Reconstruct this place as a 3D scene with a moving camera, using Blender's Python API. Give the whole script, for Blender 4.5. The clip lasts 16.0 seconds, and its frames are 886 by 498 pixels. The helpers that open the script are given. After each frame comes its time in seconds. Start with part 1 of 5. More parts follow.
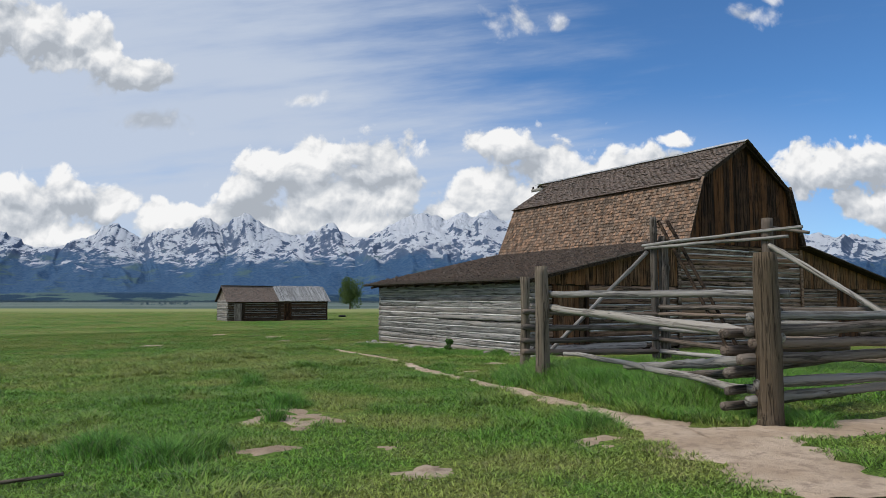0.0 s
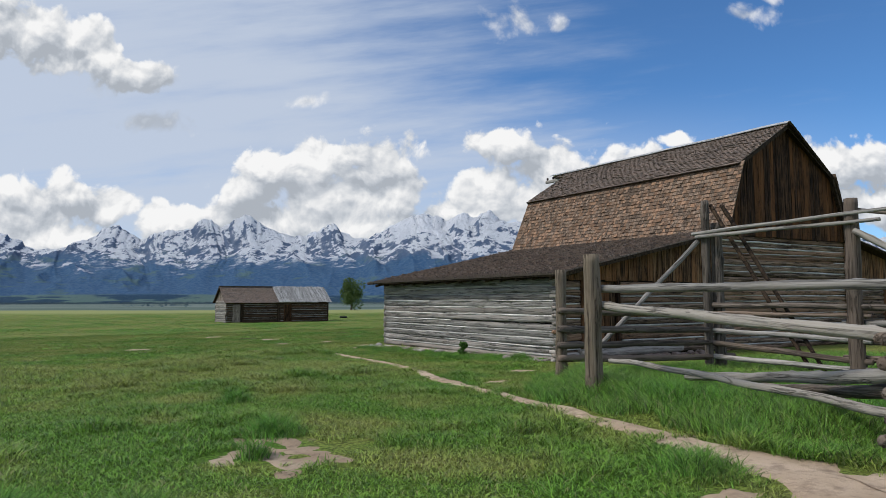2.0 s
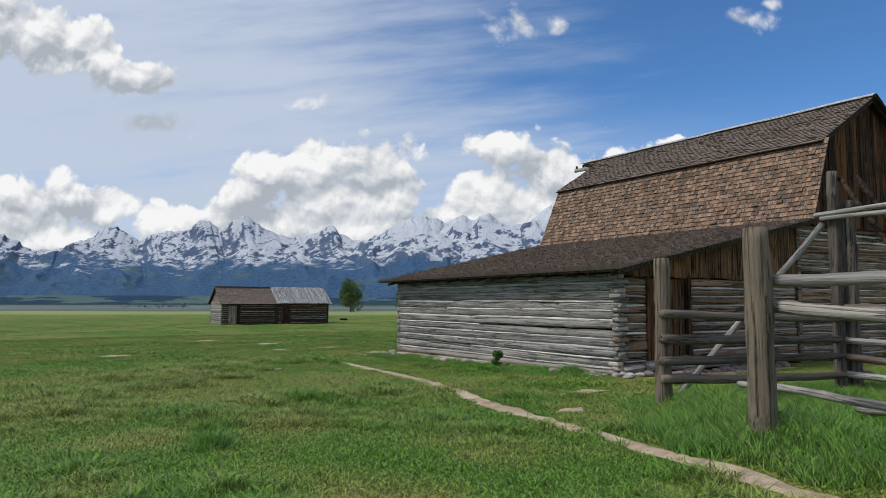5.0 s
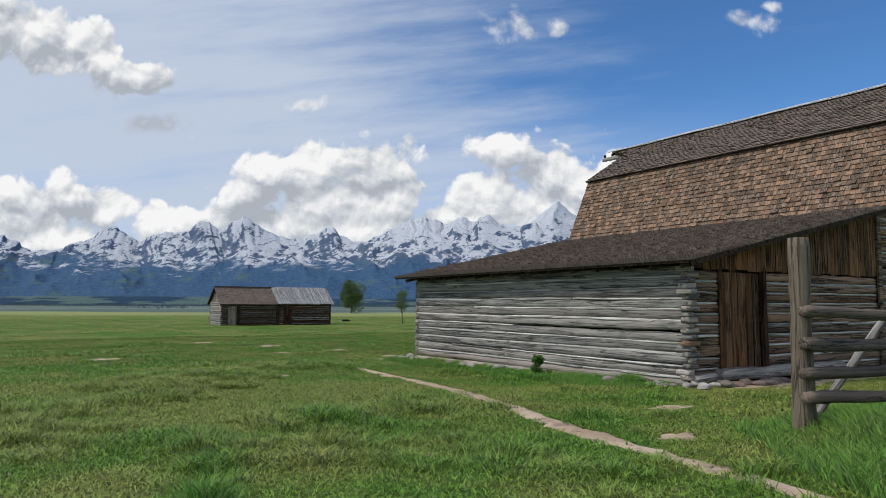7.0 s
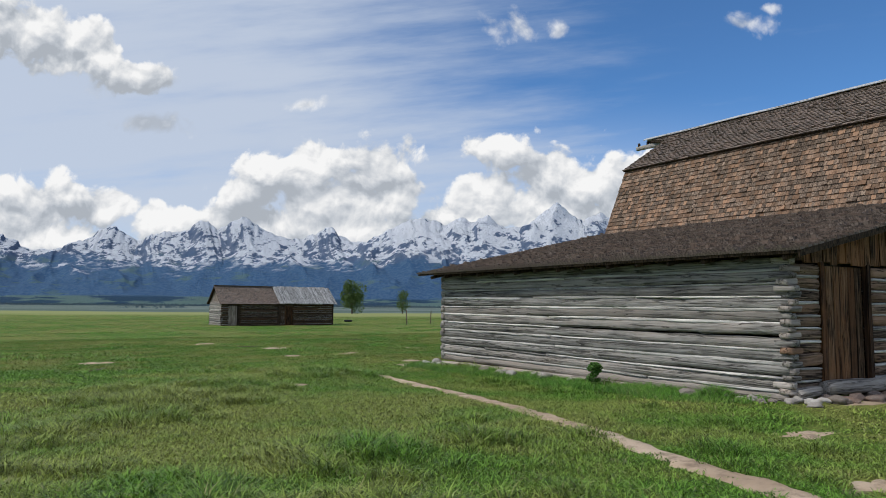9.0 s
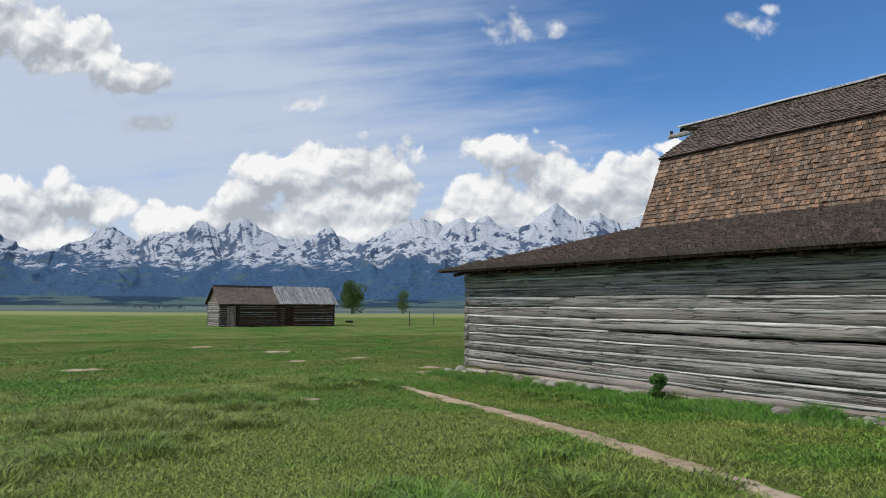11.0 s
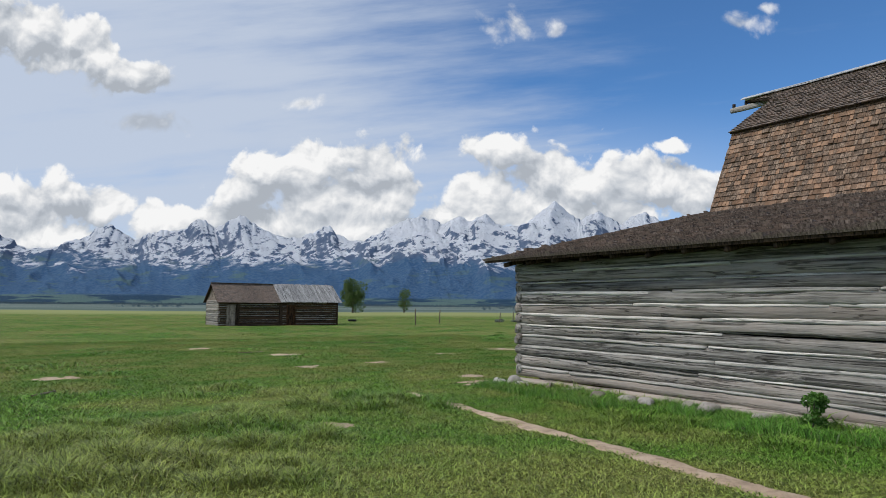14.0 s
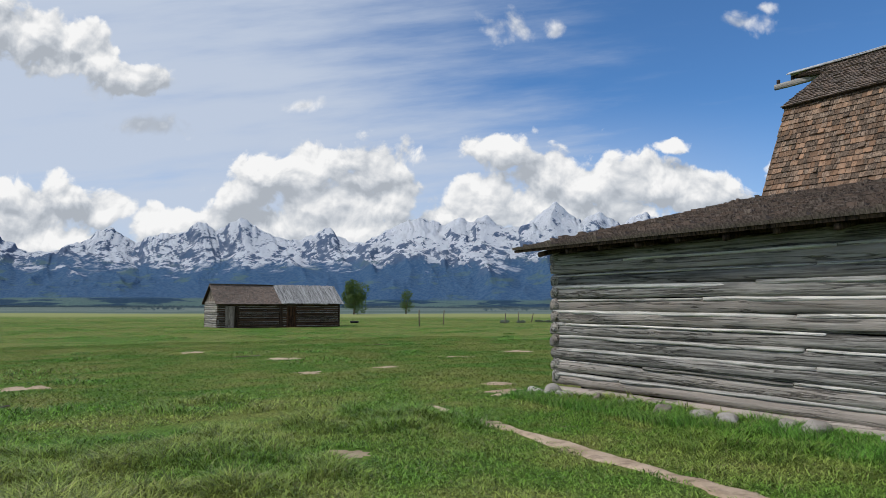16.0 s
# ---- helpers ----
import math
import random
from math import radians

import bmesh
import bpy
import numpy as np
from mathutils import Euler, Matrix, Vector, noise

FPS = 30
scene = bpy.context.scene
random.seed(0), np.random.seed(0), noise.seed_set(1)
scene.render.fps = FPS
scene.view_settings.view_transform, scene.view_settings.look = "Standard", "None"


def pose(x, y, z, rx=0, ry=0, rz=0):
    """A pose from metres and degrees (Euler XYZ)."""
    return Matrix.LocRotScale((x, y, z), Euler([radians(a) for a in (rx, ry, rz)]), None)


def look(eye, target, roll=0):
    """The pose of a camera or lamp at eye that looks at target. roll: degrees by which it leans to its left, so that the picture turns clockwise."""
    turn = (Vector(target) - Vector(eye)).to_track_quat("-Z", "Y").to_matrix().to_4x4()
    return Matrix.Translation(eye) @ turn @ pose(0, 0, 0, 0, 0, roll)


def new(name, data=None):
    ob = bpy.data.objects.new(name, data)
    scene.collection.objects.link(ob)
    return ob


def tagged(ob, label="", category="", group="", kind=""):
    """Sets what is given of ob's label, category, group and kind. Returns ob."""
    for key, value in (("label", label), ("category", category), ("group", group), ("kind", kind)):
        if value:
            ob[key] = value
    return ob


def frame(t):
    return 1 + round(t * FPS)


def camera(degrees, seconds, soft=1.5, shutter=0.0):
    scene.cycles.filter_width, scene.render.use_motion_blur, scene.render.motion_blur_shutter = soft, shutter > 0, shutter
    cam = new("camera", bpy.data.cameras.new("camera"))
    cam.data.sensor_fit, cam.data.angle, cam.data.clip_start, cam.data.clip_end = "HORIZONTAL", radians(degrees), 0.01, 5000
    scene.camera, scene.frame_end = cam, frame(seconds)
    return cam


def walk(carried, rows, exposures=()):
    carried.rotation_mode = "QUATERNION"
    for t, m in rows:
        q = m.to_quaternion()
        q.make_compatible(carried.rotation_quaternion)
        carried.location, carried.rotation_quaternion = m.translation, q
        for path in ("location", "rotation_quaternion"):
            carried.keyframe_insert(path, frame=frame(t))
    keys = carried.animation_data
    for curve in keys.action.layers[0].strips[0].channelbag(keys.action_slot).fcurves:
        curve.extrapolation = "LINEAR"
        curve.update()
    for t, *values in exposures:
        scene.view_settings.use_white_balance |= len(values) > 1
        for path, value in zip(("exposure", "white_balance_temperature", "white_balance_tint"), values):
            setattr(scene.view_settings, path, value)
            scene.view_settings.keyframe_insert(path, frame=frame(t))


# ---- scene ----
cam = camera(67.0, 16.0, soft=0.6)
PATH = [
    (0, (-14.171, -16.379, 1.822), (-13.066, -14.719, 1.976), 0.1),
    (0.5, (-13.893, -15.876, 1.833), (-12.791, -14.215, 1.992), -0.0),
    (1, (-13.645, -15.332, 1.816), (-12.543, -13.671, 1.974), -0.1),
    (1.5, (-13.406, -14.795, 1.785), (-12.305, -13.132, 1.94), -0.1),
    (2, (-13.155, -14.148, 1.762), (-12.052, -12.486, 1.918), -0.1),
    (2.5, (-12.938, -13.56, 1.743), (-11.834, -11.9, 1.9), -0.1),
    (3, (-12.736, -12.926, 1.746), (-11.631, -11.267, 1.907), -0.1),
    (5.5, (-11.75, -10.154, 1.688), (-10.644, -8.496, 1.852), 0.3),
    (6, (-11.58, -9.555, 1.665), (-10.474, -7.897, 1.828), 0.4),
    (6.5, (-11.373, -8.949, 1.635), (-10.269, -7.289, 1.798), 0.3),
    (7, (-11.26, -8.346, 1.614), (-10.153, -6.688, 1.782), 0.3),
    (7.5, (-11.106, -7.743, 1.596), (-9.997, -6.087, 1.766), 0.5),
    (8, (-11.033, -7.147, 1.619), (-9.922, -5.493, 1.791), 0.5),
    (8.5, (-10.877, -6.602, 1.601), (-9.766, -4.948, 1.773), 0.6),
    (9, (-10.769, -6.045, 1.574), (-9.66, -4.389, 1.744), 0.5),
    (11.5, (-10.074, -3.502, 1.584), (-8.96, -1.849, 1.755), 0.5),
    (12, (-10.006, -3.026, 1.576), (-8.891, -1.375, 1.746), 0.5),
    (12.5, (-9.865, -2.531, 1.528), (-8.75, -0.88, 1.698), 0.5),
    (13, (-9.718, -1.975, 1.539), (-8.604, -0.322, 1.711), 0.5),
    (13.5, (-9.532, -1.435, 1.534), (-8.417, 0.217, 1.704), 0.5),
    (14, (-9.348, -0.887, 1.532), (-8.233, 0.765, 1.699), 0.5),
    (14.5, (-9.176, -0.438, 1.5), (-8.06, 1.213, 1.667), 0.5),
    (15, (-8.948, 0.048, 1.492), (-7.832, 1.699, 1.66), 0.5),
    (15.5, (-8.756, 0.572, 1.461), (-7.642, 2.225, 1.632), 0.4),
    (16, (-8.529, 1.067, 1.444), (-7.416, 2.72, 1.615), 0.2),
]
walk(cam, [(t, look(eye, target, roll)) for t, eye, target, roll in PATH])

# ---- light ----
world = bpy.data.worlds.new("sky")
scene.world = world
world.use_nodes = True
SUN_EL, SUN_WEST = 50.0, 20.0        # degrees up, and degrees past south towards the west (+y is west, +x is north)
sun_dir = Vector((-math.cos(radians(SUN_WEST)) * math.cos(radians(SUN_EL)),
                  math.sin(radians(SUN_WEST)) * math.cos(radians(SUN_EL)), math.sin(radians(SUN_EL))))
sun = new("sun", bpy.data.lights.new("sun", "SUN"))
sun.data.energy, sun.data.angle, sun.data.color = 2.5, radians(16.0), (1.0, 0.95, 0.87)
sun.matrix_world = look(sun_dir * 100, (0, 0, 0))

VIEW = Vector((0.555, 0.832, 0)).normalized()   # the way the valley opens
SIDE = Vector((VIEW.y, -VIEW.x, 0))


class Nodes:
    """Short hand for wiring node trees."""

    def __init__(self, tree):
        self.tree = tree
        tree.nodes.clear()

    def add(self, kind, props=(), **inputs):
        n = self.tree.nodes.new(kind)
        props = dict(props)
        if "operation" in props:
            n.operation = props["operation"]
        if "use_clamp" in props:
            n.use_clamp = props["use_clamp"]
        if "interpolation_type" in props:
            n.interpolation_type = props["interpolation_type"]
        if "data_type" in props:
            n.data_type, n.blend_type = props["data_type"], props["blend_type"]
        if "rotation_type" in props:
            n.rotation_type = props["rotation_type"]
        if "sky_type" in props:
            n.sky_type, n.sun_disc = props["sky_type"], props["sun_disc"]
            n.sun_elevation, n.sun_rotation = props["sun_elevation"], props["sun_rotation"]
            n.altitude, n.dust_density, n.ozone_density = props["altitude"], props["dust_density"], props["ozone_density"]
        for key, value in inputs.items():
            slot = n.inputs[int(key[1:]) if key[0] == "i" and key[1:].isdigit() else key.replace("_", " ")]
            if isinstance(value, bpy.types.NodeSocket):
                self.tree.links.new(value, slot)
            else:
                slot.default_value = value
        return n

    def math(self, op, a, b=0.0, c=0.0, clamp=False):
        return self.add("ShaderNodeMath", {"operation": op, "use_clamp": clamp}, i0=a, i1=b, i2=c).outputs[0]

    def vec(self, op, a, b=(0, 0, 0)):
        n = self.add("ShaderNodeVectorMath", {"operation": op}, i0=a, i1=b)
        return n.outputs["Value"] if op in ("LENGTH", "DOT_PRODUCT", "DISTANCE") else n.outputs[0]

    def step(self, x, lo, hi, a=0.0, b=1.0):
        n = self.add("ShaderNodeMapRange", {"interpolation_type": "SMOOTHSTEP"}, i0=x, i1=lo, i2=hi, i3=a, i4=b)
        return n.outputs[0]

    def mix(self, f, a, b, blend="MIX"):
        n = self.add("ShaderNodeMix", {"data_type": "RGBA", "blend_type": blend}, i0=f, i6=a, i7=b)
        return n.outputs[2]

    def noise(self, v, scale, detail=4.0, rough=0.55, lac=2.0):
        return self.add("ShaderNodeTexNoise", {}, Vector=v, Scale=scale, Detail=detail, Roughness=rough, Lacunarity=lac).outputs[0]

    def scaled(self, v, s, off=None):
        m = self.add("ShaderNodeMapping", {}, Vector=v, Scale=s)
        if off is not None:
            self.tree.links.new(off, m.inputs["Location"])
        return m.outputs[0]


def rgb(r, g, b):
    return (r, g, b, 1.0)


# clouds: lobes as (across, up, half width, half height) in tangents round the valley's axis
CLOUD_LOBES = [
    [(-0.626, 0.416, 0.082, 0.049), (-0.565, 0.412, 0.052, 0.04), (-0.588, 0.372, 0.052, 0.027), (-0.696, 0.428, 0.078, 0.059), (-0.47, 0.347, 0.052, 0.032), (-0.525, 0.378, 0.045, 0.030)],
    [(-0.626, 0.14, 0.08, 0.052), (-0.568, 0.162, 0.051, 0.036), (-0.499, 0.137, 0.038, 0.027), (-0.661, 0.165, 0.038, 0.03), (-0.606, 0.089, 0.135, 0.038)],
    [(-0.263, 0.195, 0.064, 0.045), (-0.187, 0.205, 0.094, 0.043), (-0.101, 0.205, 0.073, 0.054), (-0.296, 0.165, 0.055, 0.035), (-0.151, 0.149, 0.128, 0.039), (-0.38, 0.125, 0.10, 0.028), (-0.075, 0.160, 0.043, 0.046), (-0.17, 0.112, 0.17, 0.034)],
    [(0.104, 0.234, 0.064, 0.037), (0.16, 0.199, 0.094, 0.054), (0.078, 0.16, 0.077, 0.043), (0.224, 0.183, 0.077, 0.048), (0.318, 0.184, 0.077, 0.045), (0.404, 0.171, 0.069, 0.042), (0.189, 0.135, 0.175, 0.042), (0.03, 0.128, 0.075, 0.024)],
    [(0.577, 0.203, 0.078, 0.044), (0.659, 0.213, 0.06, 0.037), (0.652, 0.148, 0.069, 0.036), (0.748, 0.179, 0.095, 0.052), (0.354, 0.238, 0.029, 0.014)],
]
WISPS = [(-0.475, 0.342, 0.062, 0.034), (-0.52, 0.375, 0.04, 0.03), (-0.455, 0.276, 0.06, 0.018), (0.108, 0.427, 0.052, 0.025), (0.178, 0.425, 0.024, 0.02), (0.467, 0.44, 0.037, 0.022), (0.499, 0.465, 0.022, 0.013), (-0.211, 0.309, 0.03, 0.012)]


def build_sky():
    n = Nodes(world.node_tree)
    sky = n.add("ShaderNodeTexSky", {"sky_type": "NISHITA", "sun_disc": False, "sun_elevation": radians(SUN_EL),
                                     "sun_rotation": math.atan2(sun_dir.x, sun_dir.y), "altitude": 2000.0, "dust_density": 0.6, "ozone_density": 2.0})
    way = n.add("ShaderNodeTexCoord").outputs["Generated"]
    ahead = n.vec("DOT_PRODUCT", way, tuple(VIEW))
    safe = n.math("MAXIMUM", ahead, 0.12)
    u = n.math("DIVIDE", n.vec("DOT_PRODUCT", way, tuple(SIDE)), safe)
    v = n.math("DIVIDE", n.add("ShaderNodeSeparateXYZ", {}, i0=way).outputs[2], safe)
    p = n.add("ShaderNodeCombineXYZ", {}, i0=u, i1=v).outputs[0]
    front = n.step(ahead, 0.3, 0.5)
    # billows, and the same looked up a little nearer the sun, for the lit side of each billow
    warp = n.add("ShaderNodeTexNoise", {}, Vector=p, Scale=9.0, Detail=2.0).outputs[1]
    q = n.vec("ADD", p, n.vec("MULTIPLY", n.vec("SUBTRACT", warp, (0.5, 0.5, 0.5)), (0.05, 0.04, 0)))

    def billow(at):
        cell = n.add("ShaderNodeTexVoronoi", {}, Vector=at, Scale=17.0, Detail=4.0, Roughness=0.52).outputs[0]
        return n.math("ADD", n.math("MULTIPLY", n.math("SUBTRACT", 0.62, cell), 0.55), n.math("MULTIPLY", n.noise(at, 22.0, 8.0, 0.56), 0.90))

    puff = billow(q)
    puff_up = billow(n.vec("ADD", q, (-0.003, 0.010, 0)))
    big = n.noise(q, 9.0, 4.0, 0.5)
    big_up = n.noise(n.vec("ADD", q, (-0.006, 0.02, 0)), 9.0, 4.0, 0.5)

    def field(lobes, at=None):
        best = None
        for a, b, w, h in lobes:
            d = n.vec("LENGTH", n.vec("MULTIPLY", n.vec("SUBTRACT", q if at is None else at, (a, b, 0)), (1 / w, 1 / h, 0)))
            f = n.math("SUBTRACT", 1.0, d)
            best = f if best is None else n.math("SMOOTH_MAX", best, f, 0.25)
        return best

    body, body_up = None, None
    q_up = n.vec("ADD", q, (-0.012, 0.026, 0))
    for lobes in CLOUD_LOBES:
        f, f_up = field(lobes), field(lobes, q_up)
        body = f if body is None else n.math("MAXIMUM", body, f)
        body_up = f_up if body_up is None else n.math("MAXIMUM", body_up, f_up)
    rough_edge = n.math("MULTIPLY", n.math("SUBTRACT", puff, 0.30), 1.35)
    dens = n.math("ADD", n.math("ADD", body, 0.22), rough_edge)
    cover = n.step(dens, 0.0, 0.30)
    wisp = n.math("ADD", n.math("ADD", field(WISPS), 0.22), n.math("MULTIPLY", n.math("SUBTRACT", puff, 0.28), 2.2))
    wisp_cover = n.step(wisp, 0.0, 1.1, 0.0, 0.75)
    cover = n.math("MULTIPLY", n.math("MAXIMUM", cover, wisp_cover), front)
    # behind and above: scattered cloud
    back = n.step(n.noise(n.scaled(way, (1.0, 1.0, 2.0)), 2.2, 6.0, 0.6), 0.52, 0.64, 0.0, 0.6)
    cover = n.math("MAXIMUM", cover, n.math("MULTIPLY", back, n.math("SUBTRACT", 1.0, front)))
    relief = n.math("ADD", n.math("MULTIPLY", n.math("SUBTRACT", puff, puff_up), 0.55), n.math("MULTIPLY", n.math("SUBTRACT", big, big_up), 1.5))
    # tops turned to the light, bases in the cloud's own shade
    lit = n.math("MULTIPLY", n.math("SUBTRACT", body, body_up), 0.30)
    bright = n.math("ADD", n.math("ADD", 0.70, lit), relief)
    bright = n.math("MINIMUM", n.math("MAXIMUM", bright, 0.52), 0.92)
    tone = n.mix(n.step(bright, 0.5, 0.95), rgb(0.80, 0.87, 0.97), rgb(1.0, 1.0, 1.0))
    cloud = n.mix(1.0, tone, n.add("ShaderNodeCombineColor", {}, i0=bright, i1=bright, i2=bright).outputs[0], "MULTIPLY")
    # high thin veil, thick in the south, drawn out to streaks in the north
    streak_v = n.scaled(n.vec("ADD", p, (0.0, 0.0, 3.0)), (1.0, 3.2, 1.0))
    streak_v = n.add("ShaderNodeVectorRotate", {"rotation_type": "Z_AXIS"}, Vector=streak_v, Angle=radians(-22)).outputs[0]
    streak = n.noise(n.scaled(streak_v, (1.0, 2.2, 1.0)), 2.6, 6.0, 0.58)
    edge = n.math("ADD", u, n.math("MULTIPLY", v, 1.0))
    veil = n.math("ADD", n.step(edge, -0.2, 0.98, 1.0, -0.2), n.math("MULTIPLY", n.math("SUBTRACT", streak, 0.5), 1.5))
    veil = n.math("MULTIPLY", n.step(veil, -0.1, 1.05), 0.92)
    veil = n.math("ADD", n.math("MULTIPLY", veil, front), n.math("MULTIPLY", n.math("SUBTRACT", 1.0, front), 0.6))
    base = n.mix(1.0, sky.outputs[0], rgb(SKY_GAIN * 0.66, SKY_GAIN * 1.05, SKY_GAIN * 1.36), "MULTIPLY")
    veil = n.math("MAXIMUM", veil, n.math("MULTIPLY", n.step(v, 0.34, 0.10), n.step(u, 0.75, 0.05, 0.15, 0.8)))
    base = n.mix(veil, base, rgb(0.545, 0.615, 0.735))
    out = n.mix(cover, base, cloud)
    bg = n.add("ShaderNodeBackground", {}, Color=out, Strength=1.0)
    n.add("ShaderNodeOutputWorld", {}, Surface=bg.outputs[0])


SKY_GAIN = 0.104
build_sky()


# ---- materials ----
def material(name):
    m = bpy.data.materials.new(name)
    m.use_nodes = True
    return m, Nodes(m.node_tree)


def finish(n, color, rough, normal=None, **more):
    extra = {"Normal": normal} if normal is not None else {}
    b = n.add("ShaderNodeBsdfPrincipled", {}, Base_Color=color, Roughness=rough, Specular_IOR_Level=0.15, **extra, **more)
    n.add("ShaderNodeOutputMaterial", {}, Surface=b.outputs[0])
    return b


def wood(name, dark, light, tint=None, grain=1.0, bump=0.5, rough=0.85, island=False, axis=0, soft=0.12, split=0.22, vary=0.2):
    """Weathered wood: fibre along one local axis, blotches, cracks, and a shade of its own for each piece."""
    m, n = material(name)
    co = n.add("ShaderNodeTexCoord").outputs["Object"]
    if island:
        rnd = n.add("ShaderNodeNewGeometry").outputs["Random Per Island"]
    else:
        rnd = n.add("ShaderNodeObjectInfo").outputs["Random"]
    shift = n.math("MULTIPLY", rnd, 37.0)
    co = n.vec("ADD", co, n.add("ShaderNodeCombineXYZ", {}, i0=shift, i1=shift, i2=shift).outputs[0])
    s = [34.0 * grain] * 3
    s[axis] = 1.1 * grain
    fibre = n.noise(n.scaled(co, tuple(s)), 1.0, 6.0, 0.65)
    s2 = [15.0 * grain] * 3
    s2[axis] = 0.45 * grain
    crack = n.noise(n.scaled(co, tuple(s2)), 1.0, 5.0, 0.6)
    blotch = n.noise(co, 1.6, 4.0, 0.6)
    f = n.math("ADD", n.math("MULTIPLY", fibre, 0.85), n.math("MULTIPLY", blotch, 0.22))
    col = n.mix(n.step(f, 0.54 - soft, 0.54 + soft), rgb(*dark), rgb(*light))
    if tint:
        col = n.mix(n.step(n.math("ADD", n.math("MULTIPLY", blotch, 0.7), n.math("MULTIPLY", rnd, 0.4)), 0.40, 0.85), col, rgb(*tint))
    # long thin checks that follow the fibre, wandering a little
    s3 = [7.0 * grain] * 3
    s3[axis] = 0.30 * grain
    vein = n.noise(n.scaled(co, tuple(s3)), 1.0, 4.0, 0.55)
    check = n.step(n.math("ABSOLUTE", n.math("SUBTRACT", vein, 0.5)), 0.004, 0.016, split, 1.0)
    crev = n.math("MULTIPLY", n.step(crack, 0.33, 0.45, split, 1.0), check)
    col = n.mix(1.0, col, n.add("ShaderNodeCombineColor", {}, i0=crev, i1=crev, i2=crev).outputs[0], "MULTIPLY")
    vary = n.step(n.math("FRACT", n.math("MULTIPLY", rnd, 7.31)), 0.0, 1.0, 1.0 - vary, 1.0 + vary)
    col = n.mix(1.0, col, n.add("ShaderNodeCombineColor", {}, i0=vary, i1=vary, i2=vary).outputs[0], "MULTIPLY")
    height = n.math("ADD", n.math("MULTIPLY", fibre, 0.6), crev)
    nor = n.add("ShaderNodeBump", {}, Strength=bump, Distance=0.025, Height=height).outputs[0]
    finish(n, col, rough, nor)
    return m


M_LOG_GREY = wood("weathered_grey_log", (0.125, 0.118, 0.109), (0.40, 0.382, 0.35), (0.32, 0.280, 0.245), bump=1.0, soft=0.18, vary=0.26, split=0.36)
M_LOG_PALE = wood("pale_worn_log", (0.27, 0.235, 0.205), (0.52, 0.47, 0.42), (0.43, 0.36, 0.31), bump=0.9, soft=0.2, split=0.5)
M_LOG_BROWN = wood("brown_log", (0.085, 0.058, 0.042), (0.36, 0.262, 0.190), (0.29, 0.172, 0.108), bump=0.9)
M_LOG_DARK = wood("dark_log", (0.035, 0.024, 0.017), (0.14, 0.10, 0.072), (0.11, 0.06, 0.035), bump=0.9)
M_BOARD = wood("brown_board", (0.016, 0.009, 0.006), (0.105, 0.055, 0.029), (0.17, 0.072, 0.027), axis=2, bump=0.9)
M_DOOR = wood("brown_door_board", (0.052, 0.030, 0.017), (0.26, 0.162, 0.094), (0.22, 0.098, 0.040), axis=2, bump=0.9, vary=0.4)
M_LEAN = wood("weathered_lean_to_board", (0.034, 0.018, 0.010), (0.27, 0.155, 0.080), (0.28, 0.130, 0.055), axis=2, bump=1.0)
M_BOARD_DARK = wood("dark_board", (0.025, 0.017, 0.012), (0.085, 0.056, 0.036), axis=2)
M_POLE = wood("grey_pole", (0.21, 0.195, 0.175), (0.43, 0.405, 0.37), (0.33, 0.295, 0.25), bump=1.0, soft=0.16, split=0.5)
M_POLE_DARK = wood("dark_pole", (0.075, 0.060, 0.049), (0.245, 0.205, 0.168), (0.20, 0.148, 0.112), bump=0.9, soft=0.22, split=0.5)
M_POST = wood("post_wood", (0.13, 0.10, 0.072), (0.28, 0.23, 0.17), (0.22, 0.17, 0.12), bump=1.0, grain=1.3, soft=0.24, split=0.5)
M_POST_BROWN = wood("brown_post", (0.085, 0.062, 0.042), (0.205, 0.158, 0.108), (0.16, 0.115, 0.072), bump=1.0, grain=1.6, soft=0.2, split=0.5)
M_SHINGLE = wood("wood_shingle", (0.098, 0.070, 0.052), (0.275, 0.202, 0.148), (0.30, 0.178, 0.110), grain=0.8, island=True, axis=2, split=0.62, vary=0.34)
M_SHINGLE_OLD = wood("old_shingle", (0.090, 0.072, 0.060), (0.285, 0.232, 0.192), (0.22, 0.160, 0.125), grain=0.8, island=True, axis=2, split=0.62)
M_CHINK = wood("pale_chinking", (0.36, 0.345, 0.315), (0.68, 0.65, 0.60), bump=0.6, split=0.5)
M_PLANK_GREY = wood("grey_roof_plank", (0.22, 0.21, 0.20), (0.50, 0.49, 0.47), axis=1)
M_DOOR_GREY = wood("grey_brown_door", (0.16, 0.125, 0.10), (0.34, 0.28, 0.235), axis=2)
# inner shade of the barn put into the timber colour
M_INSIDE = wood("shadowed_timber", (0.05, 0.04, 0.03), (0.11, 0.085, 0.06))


def metal_material():
    m, n = material("galvanised_ridge")
    co = n.add("ShaderNodeTexCoord").outputs["Object"]
    k = n.noise(co, 5.0, 5.0, 0.6)
    col = n.mix(n.step(k, 0.35, 0.7), rgb(0.42, 0.42, 0.41), rgb(0.62, 0.62, 0.61))
    finish(n, col, 0.5, Metallic=0.15)
    return m


